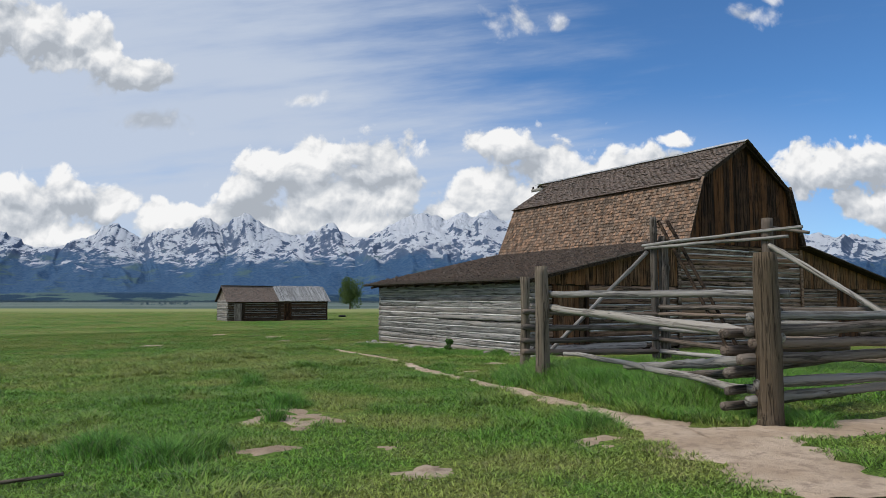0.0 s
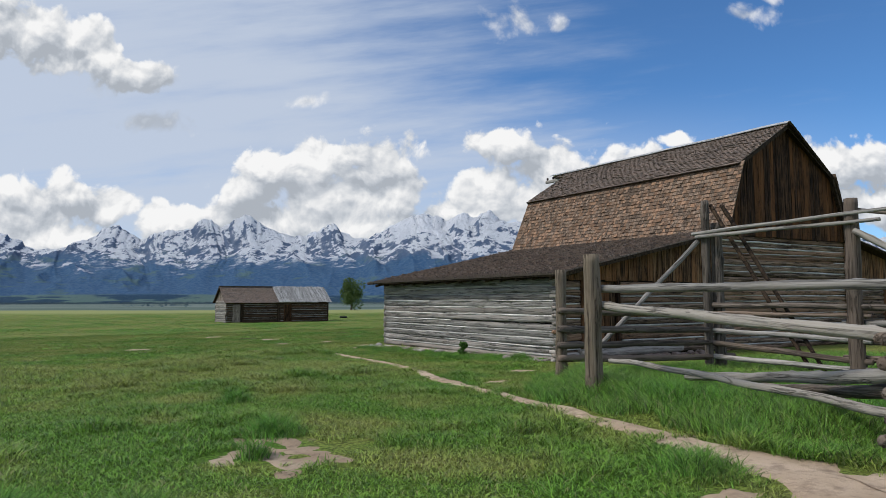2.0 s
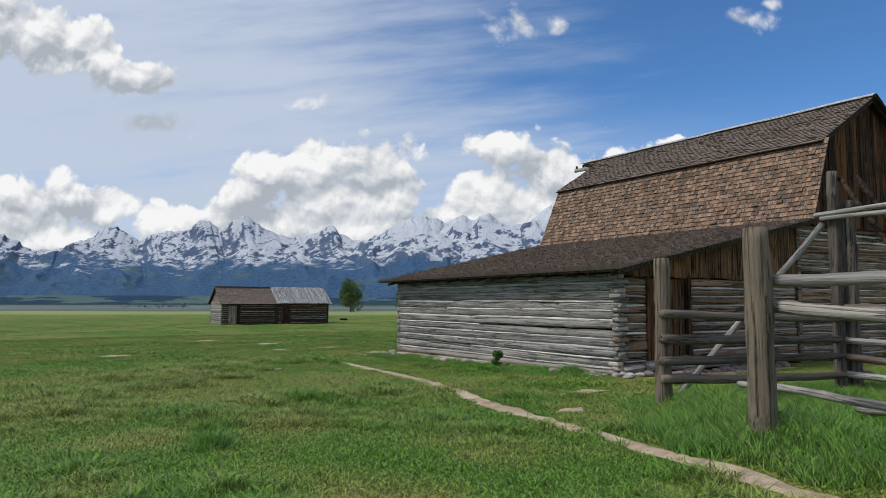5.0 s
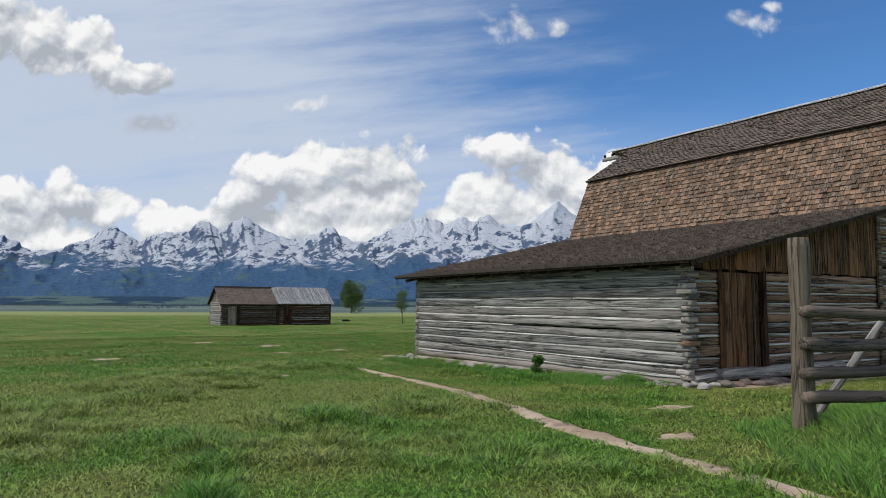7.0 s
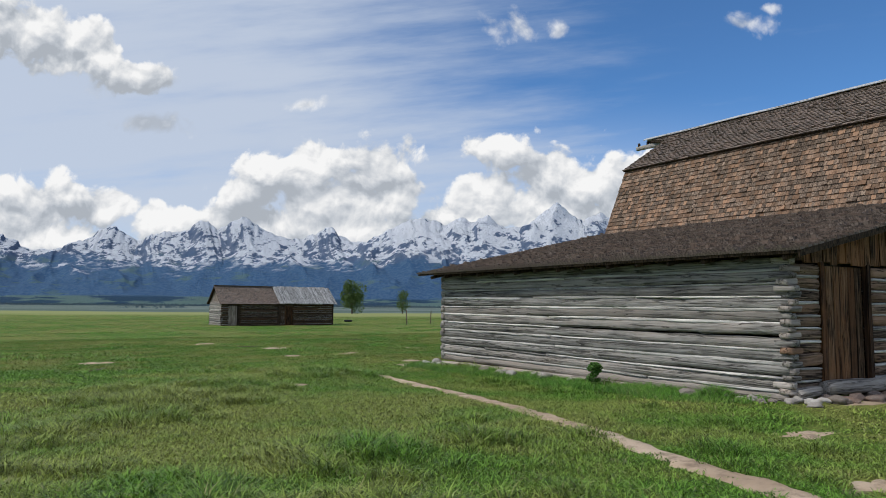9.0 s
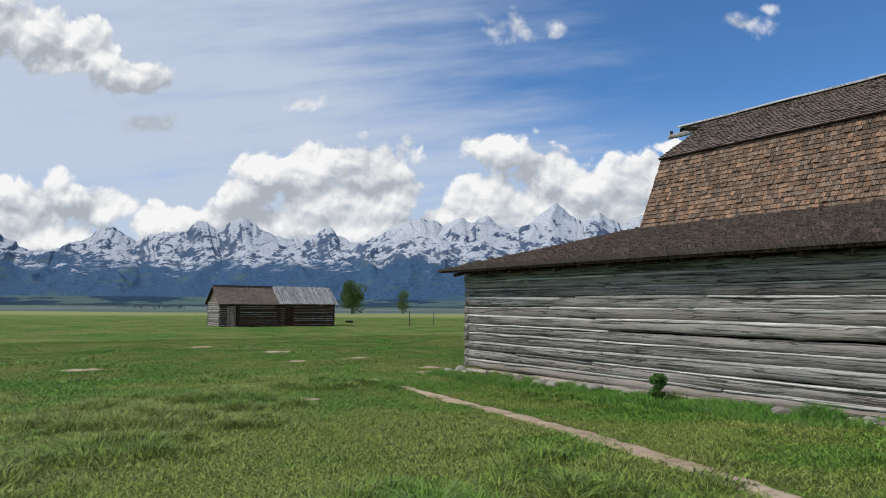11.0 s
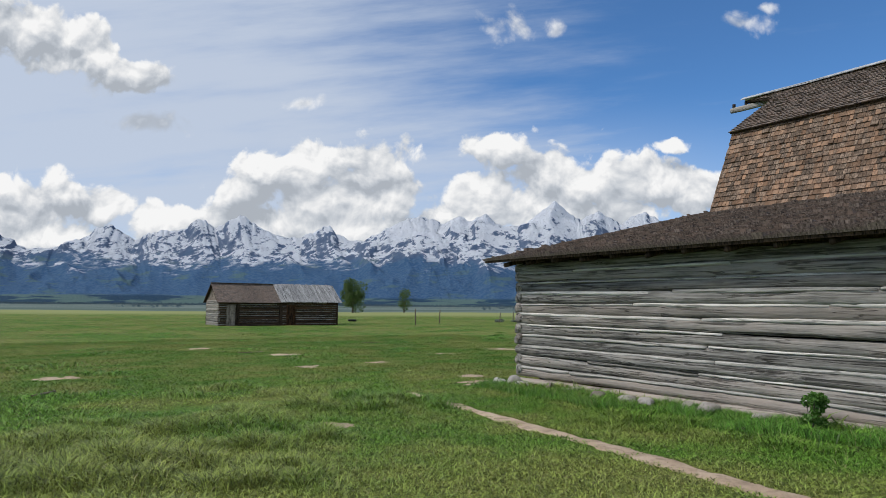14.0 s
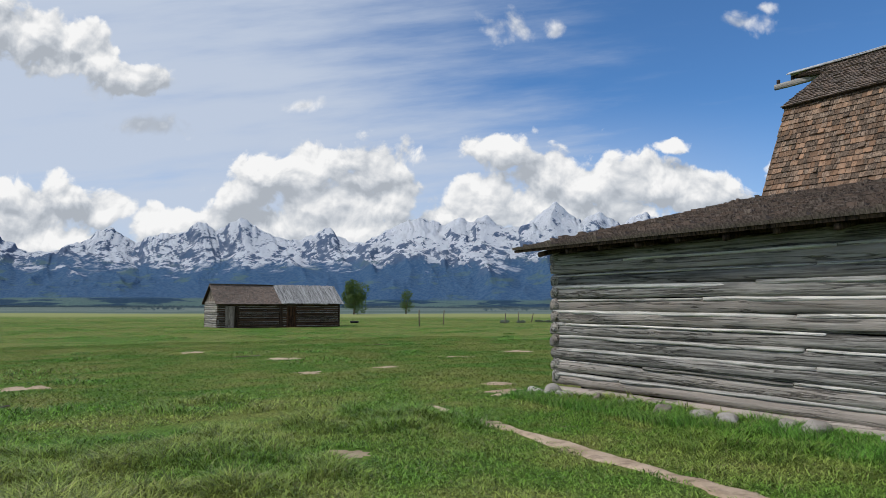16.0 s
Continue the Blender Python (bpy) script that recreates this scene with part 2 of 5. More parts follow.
def ground_color(n, co):
    """Turf with lush, trodden and dry places; also used by the blades that stand on it."""
    big = n.noise(co, 0.11, 4.0, 0.6)
    mid = n.noise(co, 0.55, 4.0, 0.6)
    fine = n.noise(co, 4.0, 4.0, 0.6)
    f = n.math("ADD", n.math("MULTIPLY", big, 0.5), n.math("MULTIPLY", mid, 0.5))
    col = n.mix(n.step(f, 0.41, 0.57), rgb(0.122, 0.238, 0.030), rgb(0.252, 0.278, 0.066))
    dry = n.step(n.math("ADD", n.math("MULTIPLY", mid, 0.6), n.math("MULTIPLY", fine, 0.4)), 0.55, 0.70, 0.0, 0.55)
    return n.mix(dry, col, rgb(0.30, 0.27, 0.11))


def ground_material():
    m, n = material("meadow_turf")
    co = n.add("ShaderNodeNewGeometry").outputs["Position"]
    col = ground_color(n, co)
    tiny = n.noise(co, 26.0, 4.0, 0.7)
    # shade between the blades, multiplied into the turf colour
    shade = n.step(tiny, 0.35, 0.65, 0.28, 1.15)
    col = n.mix(1.0, col, n.add("ShaderNodeCombineColor", {}, i0=shade, i1=shade, i2=shade).outputs[0], "MULTIPLY")
    soil = n.step(n.noise(co, 1.7, 5.0, 0.65), 0.62, 0.70, 0.0, 0.55)
    col = n.mix(soil, col, rgb(0.24, 0.19, 0.13))
    # land cover farther out: dry pasture, then pale sage flats
    away = n.math("ADD", n.vec("DOT_PRODUCT", co, tuple(VIEW)), n.math("MULTIPLY", n.math("SUBTRACT", n.noise(co, 0.02, 3.0), 0.5), 40.0))
    col = n.mix(n.step(away, 140.0, 185.0), col, rgb(0.27, 0.29, 0.105))
    sage = n.mix(n.step(n.noise(n.scaled(co, (0.004, 0.03, 1.0)), 1.0, 4.0), 0.42, 0.6), rgb(0.085, 0.125, 0.10), rgb(0.17, 0.205, 0.18))
    col = n.mix(n.step(away, 225.0, 265.0), col, sage)
    nor = n.add("ShaderNodeBump", {}, Strength=0.7, Distance=0.05, Height=n.math("ADD", tiny, n.noise(co, 7.0, 4.0))).outputs[0]
    finish(n, col, 0.95, nor)
    return m


def blade_material(name, lush, even=False):
    m, n = material(name)
    geo = n.add("ShaderNodeNewGeometry")
    col = ground_color(n, geo.outputs["Position"])
    rnd = geo.outputs["Random Per Island"]
    col = n.mix(0.7 if lush else 0.15, col, rgb(0.086, 0.236, 0.026))
    k = n.step(rnd, 0.0, 0.9, 0.58 if even else 0.42, 1.20 if even else 1.85)
    col = n.mix(1.0, col, n.add("ShaderNodeCombineColor", {}, i0=k, i1=k, i2=k).outputs[0], "MULTIPLY")
    col = n.mix(n.step(rnd, 0.93, 0.97, 0.0, 0.3 if even else 0.75), col, rgb(0.32, 0.28, 0.14))
    # blades shade with the sward they belong to, not each on its own
    soft_n = n.vec("NORMALIZE", n.vec("ADD", n.vec("MULTIPLY", geo.outputs["Normal"], (0.8, 0.8, 0.8)), (0.0, 0.0, 0.7)))
    p = n.add("ShaderNodeBsdfPrincipled", {}, Base_Color=col, Roughness=0.42, Specular_IOR_Level=0.3, Normal=soft_n)
    t = n.add("ShaderNodeBsdfTranslucent", {}, Color=col)
    mx = n.add("ShaderNodeMixShader", {}, i0=0.25, i1=p.outputs[0], i2=t.outputs[0])
    n.add("ShaderNodeOutputMaterial", {}, Surface=mx.outputs[0])
    return m


def dirt_material(name="trodden_earth", k=1.0):
    m, n = material(name)
    co = n.add("ShaderNodeNewGeometry").outputs["Position"]
    a, b, c = n.noise(co, 0.9, 4.0), n.noise(co, 6.0, 5.0, 0.65), n.noise(co, 40.0, 4.0, 0.7)
    col = n.mix(n.step(a, 0.35, 0.65), rgb(0.47 * k, 0.345 * k, 0.235 * k), rgb(0.64 * k, 0.495 * k, 0.36 * k))
    col = n.mix(n.step(b, 0.45, 0.7, 0.0, 0.75), col, rgb(0.29 * k, 0.21 * k, 0.15 * k))
    col = n.mix(n.step(c, 0.62, 0.75, 0.0, 0.6), col, rgb(0.47, 0.40, 0.32))
    nor = n.add("ShaderNodeBump", {}, Strength=0.9, Distance=0.05, Height=n.math("ADD", b, n.math("MULTIPLY", c, 0.5))).outputs[0]
    finish(n, col, 0.95, nor)
    return m


def stone_material(name="field_stone", warm=0.0):
    m, n = material(name)
    co = n.add("ShaderNodeTexCoord").outputs["Object"]
    rnd = n.add("ShaderNodeObjectInfo").outputs["Random"]
    a, b = n.noise(co, 5.0, 5.0, 0.6), n.noise(co, 45.0, 4.0, 0.7)
    col = n.mix(rnd, rgb(0.20, 0.165, 0.135), rgb(0.52, 0.49, 0.45))
    col = n.mix(warm, col, rgb(0.20, 0.125, 0.095))
    col = n.mix(n.step(a, 0.45, 0.7, 0.0, 0.6), col, rgb(0.20, 0.17, 0.15))
    col = n.mix(n.step(b, 0.55, 0.75, 0.0, 0.5), col, rgb(0.55, 0.53, 0.50))
    nor = n.add("ShaderNodeBump", {}, Strength=0.9, Distance=0.03, Height=n.math("ADD", a, n.math("MULTIPLY", b, 0.5))).outputs[0]
    finish(n, col, 0.85, nor)
    return m


def mountain_material():
    m, n = material("hazed_snowy_rock")
    geo = n.add("ShaderNodeNewGeometry")
    co = geo.outputs["Position"]
    z = n.add("ShaderNodeSeparateXYZ", {}, i0=co).outputs[2]
    up = n.add("ShaderNodeSeparateXYZ", {}, i0=geo.outputs["Normal"]).outputs[2]
    a = n.noise(co, 0.006, 6.0, 0.6)
    b = n.noise(n.scaled(co, (0.019, 0.019, 0.007)), 1.0, 9.0, 0.66)
    c = n.noise(co, 0.075, 6.0, 0.72)
    # aerial haze is put into the rock and forest colours as blue
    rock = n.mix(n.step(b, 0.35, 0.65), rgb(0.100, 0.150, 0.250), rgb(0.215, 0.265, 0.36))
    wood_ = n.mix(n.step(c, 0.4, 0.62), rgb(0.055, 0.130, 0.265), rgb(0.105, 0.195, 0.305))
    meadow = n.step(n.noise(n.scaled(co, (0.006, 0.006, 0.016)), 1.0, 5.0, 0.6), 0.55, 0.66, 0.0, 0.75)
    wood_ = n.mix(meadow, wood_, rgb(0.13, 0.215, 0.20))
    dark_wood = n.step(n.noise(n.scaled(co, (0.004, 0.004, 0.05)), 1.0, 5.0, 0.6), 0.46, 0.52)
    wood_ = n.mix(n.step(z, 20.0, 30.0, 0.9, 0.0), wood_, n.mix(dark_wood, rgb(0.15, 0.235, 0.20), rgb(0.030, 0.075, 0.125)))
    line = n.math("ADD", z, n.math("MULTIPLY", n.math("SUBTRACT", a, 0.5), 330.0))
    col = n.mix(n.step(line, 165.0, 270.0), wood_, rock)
    snow = n.math("ADD", n.math("MULTIPLY", n.math("SUBTRACT", line, 300.0), 0.0052), n.math("MULTIPLY", n.math("SUBTRACT", up, 0.74), 4.0))
    snow = n.math("ADD", snow, n.math("MULTIPLY", n.math("SUBTRACT", b, 0.5), 5.8))
    snow = n.math("ADD", snow, n.math("MULTIPLY", n.math("SUBTRACT", c, 0.5), 2.6))
    snow = n.math("MULTIPLY", n.step(snow, -0.05, 0.50), n.step(line, 150.0, 230.0))
    col = n.mix(snow, col, rgb(0.76, 0.79, 0.84))
    nor = n.add("ShaderNodeBump", {}, Strength=1.0, Distance=22.0, Height=n.math("ADD", b, c)).outputs[0]
    finish(n, col, 0.95, nor)
    return m


def leaf_material(name, a, b):
    m, n = material(name)
    rnd = n.add("ShaderNodeNewGeometry").outputs["Random Per Island"]
    col = n.mix(rnd, rgb(*a), rgb(*b))
    p = n.add("ShaderNodeBsdfPrincipled", {}, Base_Color=col, Roughness=0.6)
    t = n.add("ShaderNodeBsdfTranslucent", {}, Color=col)
    mx = n.add("ShaderNodeMixShader", {}, i0=0.3, i1=p.outputs[0], i2=t.outputs[0])
    n.add("ShaderNodeOutputMaterial", {}, Surface=mx.outputs[0])
    return m


def plain(name, color, rough, metal=0.0):
    m, n = material(name)
    co = n.add("ShaderNodeTexCoord").outputs["Object"]
    k = n.step(n.noise(co, 12.0, 5.0, 0.6), 0.3, 0.7, 0.7, 1.2)
    col = n.mix(1.0, rgb(*color), n.add("ShaderNodeCombineColor", {}, i0=k, i1=k, i2=k).outputs[0], "MULTIPLY")
    finish(n, col, rough, Metallic=metal)
    return m


M_METAL = metal_material()
M_GROUND = ground_material()
M_GRASS = blade_material("meadow_grass", False)
M_GRASS_FAR = blade_material("far_meadow_grass", False, True)
M_GRASS_TALL = blade_material("tall_grass", True)
M_DIRT = dirt_material()
M_SOIL = dirt_material("bare_soil", 0.80)
M_STONE = stone_material()
M_STONE_RED = stone_material("reddish_stone", 0.7)
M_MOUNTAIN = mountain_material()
M_LEAF = leaf_material("cottonwood_leaves", (0.052, 0.100, 0.020), (0.125, 0.19, 0.045))
# far leaves carry the distance haze as blue in their colour
M_LEAF_FAR = leaf_material("hazed_far_leaves", (0.045, 0.092, 0.120), (0.070, 0.122, 0.140))
M_LEAF_BUSH = leaf_material("bush_leaves", (0.055, 0.15, 0.018), (0.13, 0.27, 0.045))
M_SAGE = leaf_material("sage_leaves", (0.13, 0.16, 0.10), (0.24, 0.27, 0.20))
M_RUBBER = plain("black_rubber", (0.02, 0.02, 0.022), 0.7)
M_IRON = plain("rusty_iron", (0.05, 0.035, 0.028), 0.6, 0.7)


# ---- building blocks ----
def mesh_of(name, verts, faces, smooth=False):
    me = bpy.data.meshes.new(name)
    me.from_pydata([tuple(v) for v in verts], [], faces)
    if smooth:
        me.polygons.foreach_set("use_smooth", [True] * len(me.polygons))
    me.update()
    return me


def part(name, data, mat, parent=None, m=None, label=""):
    if not data.materials:
        data.materials.append(mat)
    ob = new(name, data)
    if m is not None:
        ob.matrix_basis = m
    if parent is not None:
        ob.parent = parent
    if label:
        tagged(ob, label)
    return ob


def thing(name, label, category, group="", kind="", at=(0, 0, 0)):
    ob = new(name)
    ob.empty_display_size = 0.2
    ob.matrix_basis = Matrix.Translation(at)
    return tagged(ob, label, category, group, kind)


def along(p0, p1, roll=0.0):
    """A pose at p0 whose x axis runs to p1."""
    x = (Vector(p1) - Vector(p0)).normalized()
    up = Vector((0, 0, 1)) if abs(x.z) < 0.95 else Vector((0, 1, 0))
    y = up.cross(x).normalized()
    m = Matrix((x, y, x.cross(y))).transposed().to_4x4()
    return Matrix.Translation(p0) @ m @ Matrix.Rotation(roll, 4, "X")


def log_mesh(length, ry, rz, rng, square=2.6, wob=0.06, bow=0.012, step=0.4, sides=14, taper=0.0, knots=0):
    """A hewn or round log along x: an uneven rounded section, slightly bowed, with knots and chopped ends."""
    count = max(3, int(length / step) + 1)
    verts, faces = [], []
    off = rng.random() * 100
    spots = [(rng.uniform(0.1, length - 0.1), rng.uniform(0, 6.28), rng.uniform(0.12, 0.3)) for _ in range(knots)]
    for i in range(count + 1):
        x = length * i / count
        k = 1.0 - taper * i / count
        by = bow * math.sin(x * 0.9 + off) + 0.5 * bow * math.sin(x * 2.3 + off * 2)
        bz = bow * math.cos(x * 0.7 + off * 3) + 0.4 * bow * math.sin(x * 3.1 + off)
        for j in range(sides):
            a = 2 * math.pi * j / sides
            c, s = math.cos(a), math.sin(a)
            r = (abs(c) ** square + abs(s) ** square) ** (-1 / square)
            w = 1 + wob * noise.noise((x * 1.7 + off, c * 0.9 + off, s * 0.9)) + 0.5 * wob * noise.noise((x * 6 + off, c * 2, s * 2 + off))
            for kx, ka, kh in spots:
                if abs(x - kx) < 0.25:
                    w += kh * math.exp(-((x - kx) / 0.07) ** 2) * max(0.0, math.cos(a - ka)) ** 3
            end = 1.0 if 0 < i < count else 0.93
            verts.append((x, by + ry * k * r * c * w * end, bz + rz * k * r * s * w * end))
    for i in range(count):
        for j in range(sides):
            a, b = i * sides + j, i * sides + (j + 1) % sides
            faces.append((a, b, b + sides, a + sides))
    faces.append(tuple(range(sides - 1, -1, -1)))
    faces.append(tuple(range(count * sides, (count + 1) * sides)))
    return mesh_of("log", verts, faces, smooth=True)


def pole(name, p0, p1, r, mat, parent, rng, taper=0.15, bow=0.018, label=""):
    length = (Vector(p1) - Vector(p0)).length
    me = log_mesh(length, r, r, rng, square=2.0, wob=0.14, bow=bow, step=0.12, sides=12, taper=taper, knots=int(length / 0.45) if length < 12 else 0)
    return part(name, me, mat, parent, along(p0, p1), label)


def board_mesh(w, h, t, rng, top=0.0, jag=0.0):
    """A sawn board standing on z = 0: width along x, thickness along y, its top cut at a slant, its foot uneven."""
    b = rng.uniform(-jag, jag)
    e = 0.004
    prof = [(0, e), (e, 0), (w - e, 0), (w, e), (w, t - e), (w - e, t), (e, t), (0, t - e)]
    zs = [0.0, h * 0.33, h * 0.66, h]
    verts = []
    for k, z in enumerate(zs):
        warp = rng.uniform(-0.006, 0.006)
        for x, y in prof:
            zz = z
            if k == 0:
                zz += b + rng.uniform(-jag, jag) * 0.2
            if k == 3:
                zz += top * x / w
            verts.append((x, y + warp, zz))
    faces = [tuple(range(7, -1, -1)), tuple(range(24, 32))]
    for k in range(3):
        for j in range(8):
            a, c = k * 8 + j, k * 8 + (j + 1) % 8
            faces.append((a, c, c + 8, a + 8))
    return mesh_of("board", verts, faces)


def smooth01(a, b, x):
    t = np.clip((x - a) / (b - a), 0, 1)
    return t * t * (3 - 2 * t)


def lattice(x, y, seed):
    """Smooth value noise on arrays, -1 to 1."""
    xi, yi = np.floor(x).astype(np.int64), np.floor(y).astype(np.int64)
    fx, fy = x - xi, y - yi
    fx, fy = fx * fx * (3 - 2 * fx), fy * fy * (3 - 2 * fy)

    def h(a, b):
        v = (a * 374761393 + b * 668265263 + seed * 974634777) & 0x7FFFFFFF
        v = ((v ^ (v >> 13)) * 1274126177) & 0x7FFFFFFF
        return ((v ^ (v >> 16)) & 0xFFFF) / 32767.5 - 1

    return (h(xi, yi) * (1 - fx) + h(xi + 1, yi) * fx) * (1 - fy) + (h(xi, yi + 1) * (1 - fx) + h(xi + 1, yi + 1) * fx) * fy


def ground_z(x, y):
    """Height of the meadow."""
    x, y = np.asarray(x, float), np.asarray(y, float)
    base = np.interp(y, [-60, -30, -11, -4, 3, 10, 23, 75, 250, 5000], [0.7, 0.55, 0.33, 0.17, 0.0, -0.1, -0.5, -1.03, -1.42, -9.0])
    near = np.exp(-((x + 6) ** 2 + (y - 4) ** 2) / 60.0 ** 2)
    bump = 0.035 * lattice(x * 0.45, y * 0.45, 3) + 0.06 * lattice(x * 0.13, y * 0.13, 5)
    far = 0.16 * lattice(x * 0.02, y * 0.02, 9) * (1 - near)
    by_barn = smooth01(2.5, 0.3, np.abs(np.clip(x, 0, 20) - x) + np.abs(np.clip(y, 0, 10) - y))
    bank = np.full(x.shape, 9.0)
    for (ax, ay), (bx, by) in (((-5.75, -10.3), (-5.50, -7.0)), ((-5.50, -7.0), (-3.9, -5.0))):
        t = np.clip(((x - ax) * (bx - ax) + (y - ay) * (by - ay)) / ((bx - ax) ** 2 + (by - ay) ** 2), 0, 1)
        bank = np.minimum(bank, np.hypot(x - ax - t * (bx - ax), y - ay - t * (by - ay)))
    return base + bump * (1 - 0.8 * by_barn) + far + 0.25 * np.exp(-(bank / 0.5) ** 2)


def ground_at(x, y):
    return float(ground_z(x, y))


# ---- ground ----
PATH_LINE = [(-2.6, 10.2), (-2.8, 9.3), (-2.88, 8.2), (-3.0, 7.1), (-3.2, 6.1), (-3.38, 5.0), (-3.6, 3.9), (-3.95, 2.3), (-4.42, 0.75), (-4.74, -0.3), (-5.0, -1.2),
             (-5.2, -1.9), (-5.43, -2.7), (-5.62, -3.6), (-6.0, -5.3), (-6.36, -6.7), (-6.72, -8.6), (-7.15, -10.0), (-7.5, -11.3), (-7.75, -12.3), (-8.3, -13.2), (-8.8, -14.0)]
PATH_HALF = [0.05, 0.14, 0.17, 0.19, 0.20, 0.20, 0.19, 0.20, 0.21, 0.21, 0.22, 0.22, 0.22, 0.21, 0.20, 0.22, 0.26, 0.36, 0.75, 0.95, 0.75, 0.6]
# a branch that turns off round the thick post
BRANCH_LINE = [(-7.6, -11.5), (-6.5, -12.15), (-5.5, -12.5), (-4.2, -12.6), (-2.4, -12.9), (0.5, -13.4)]
BRANCH_HALF = [0.5, 0.55, 0.50, 0.55, 0.75, 0.9]
# bare places in the turf: x, y, half sizes
BARE = [(-10.6, -7.25, 0.90, 1.10), (-11.65, -9.3, 0.36, 0.30), (-10.85, -11.1, 0.42, 0.36), (-10.65, -9.95, 0.25, 0.2), (-8.6, -11.15, 0.50, 0.30),
        (-1.45, 17.8, 0.55, 0.6), (0.3, 24.5, 0.8, 0.9), (6.3, 22.1, 0.9, 0.8), (10.4, 23.4, 1.0, 0.8), (1.1, 18.3, 0.45, 0.4), (-0.55, 10.8, 0.75, 0.45), (-7.9, 18.4, 0.7, 0.7), (-1.4, 30.9, 0.8, 0.9),
        (-5.3, 7.6, 0.30, 0.34), (0.2, 11.9, 0.5, 0.35), (-2.74, -1.85, 0.6, 0.25), (-4.7, -3.4, 0.45, 0.28), (2.8, -0.85, 3.9, 0.8)]


def build_ground():
    def axis(c, near):
        fine = np.arange(-near, near, 0.3)
        out = near * np.power(1.085, np.arange(0, 68))
        return np.concatenate([-out[::-1], fine, out]) + c

    xs, ys = axis(-4.0, 22.0), axis(4.0, 24.0)
    gx, gy = np.meshgrid(xs, ys)
    gz = ground_z(gx, gy)
    verts = np.stack([gx, gy, gz], -1).reshape(-1, 3)
    w, h = len(xs), len(ys)
    idx = np.arange(w * h).reshape(h, w)
    faces = np.stack([idx[:-1, :-1], idx[:-1, 1:], idx[1:, 1:], idx[1:, :-1]], -1).reshape(-1, 4)
    me = mesh_of("ground", verts.tolist(), faces.tolist(), smooth=True)
    tagged(part("ground", me, M_GROUND), "green meadow turf with dry and trodden places", "ground", kind="structure")


def resampled(line, half, step=0.12):
    pts, hw = np.array(line), np.array(half)
    seg = np.r_[0, np.cumsum(np.linalg.norm(np.diff(pts, axis=0), axis=1))]
    s = np.arange(0, seg[-1], step)
    px, py = np.interp(s, seg, pts[:, 0]), np.interp(s, seg, pts[:, 1])
    k = np.ones(9) / 9
    pad = lambda a: np.convolve(np.r_[[a[0]] * 4, a, [a[-1]] * 4], k, "valid")
    return pad(px), pad(py), np.interp(s, seg, hw)


TRAIL, BRANCH = resampled(PATH_LINE, PATH_HALF), resampled(BRANCH_LINE, BRANCH_HALF)
PX, PY, PH = (np.concatenate(c) for c in zip(TRAIL, BRANCH))


def build_path(line, lift, label):
    lx, ly, lh = line
    tx, ty = np.gradient(lx), np.gradient(ly)
    ln = np.hypot(tx, ty)
    nx, ny = -ty / ln, tx / ln
    across = np.linspace(-1, 1, 13)
    wob = 1.05 + 0.40 * lattice(lx * 1.7, ly * 1.7, 21)
    verts, faces = [], []
    for i in range(len(lx)):
        for a in across:
            w = lh[i] * wob[i] * a * (1 + 0.32 * lattice(np.array(lx[i] * 6 + a), np.array(ly[i] * 6), 22))
            x, y = lx[i] + nx[i] * w, ly[i] + ny[i] * w
            verts.append((x, y, ground_at(x, y) + lift - 0.075 * abs(a) ** 4 + 0.010 * float(lattice(np.array(x * 7.0), np.array(y * 7.0), 23))))
    c = len(across)
    for i in range(len(lx) - 1):
        for j in range(c - 1):
            a = i * c + j
            faces.append((a, a + 1, a + 1 + c, a + c))
    me = mesh_of("dirt_path", verts, faces, smooth=True)
    tagged(part("dirt_path", me, M_DIRT), label, "path", kind="structure")


def build_bare():
    for k, (cx, cy, rx, ry) in enumerate(BARE):
        verts, faces = [(cx, cy, ground_at(cx, cy) - 0.01)], []
        rings, sides = 9, 40
        for i in range(1, rings + 1):
            for j in range(sides):
                a = 2 * math.pi * j / sides
                r = i / rings * (1 + 0.7 * noise.noise((math.cos(a) * 1.6 + k * 7, math.sin(a) * 1.6, 0)) + 0.35 * noise.noise((math.cos(a) * 4, math.sin(a) * 4 + k * 3, 1)))
                x, y = cx + rx * r * math.cos(a), cy + ry * r * math.sin(a)
                verts.append((x, y, ground_at(x, y) + 0.012 - 0.035 * (i / rings) ** 3 + 0.035 * float(lattice(np.array(x * 4.0), np.array(y * 4.0), 25)) * (1 - i / rings)))
        for j in range(sides):
            faces.append((0, 1 + j, 1 + (j + 1) % sides))
            for i in range(rings - 1):
                a, b = 1 + i * sides + j, 1 + i * sides + (j + 1) % sides
                faces.append((a, a + sides, b + sides, b))
        me = mesh_of("bare_earth", verts, faces, smooth=True)
        tagged(part("bare_earth", me, M_DIRT if cy > 10 or cy < -11.12 or -5 < cy < -1.5 else M_SOIL), "bare patch of dry brown earth in the turf", "earth patch", kind="structure")


build_ground()
build_path(TRAIL, 0.022, "narrow trodden path of pale brown earth through grass")
build_path(BRANCH, 0.030, "bare trodden earth turning off round the thick post")
build_bare()


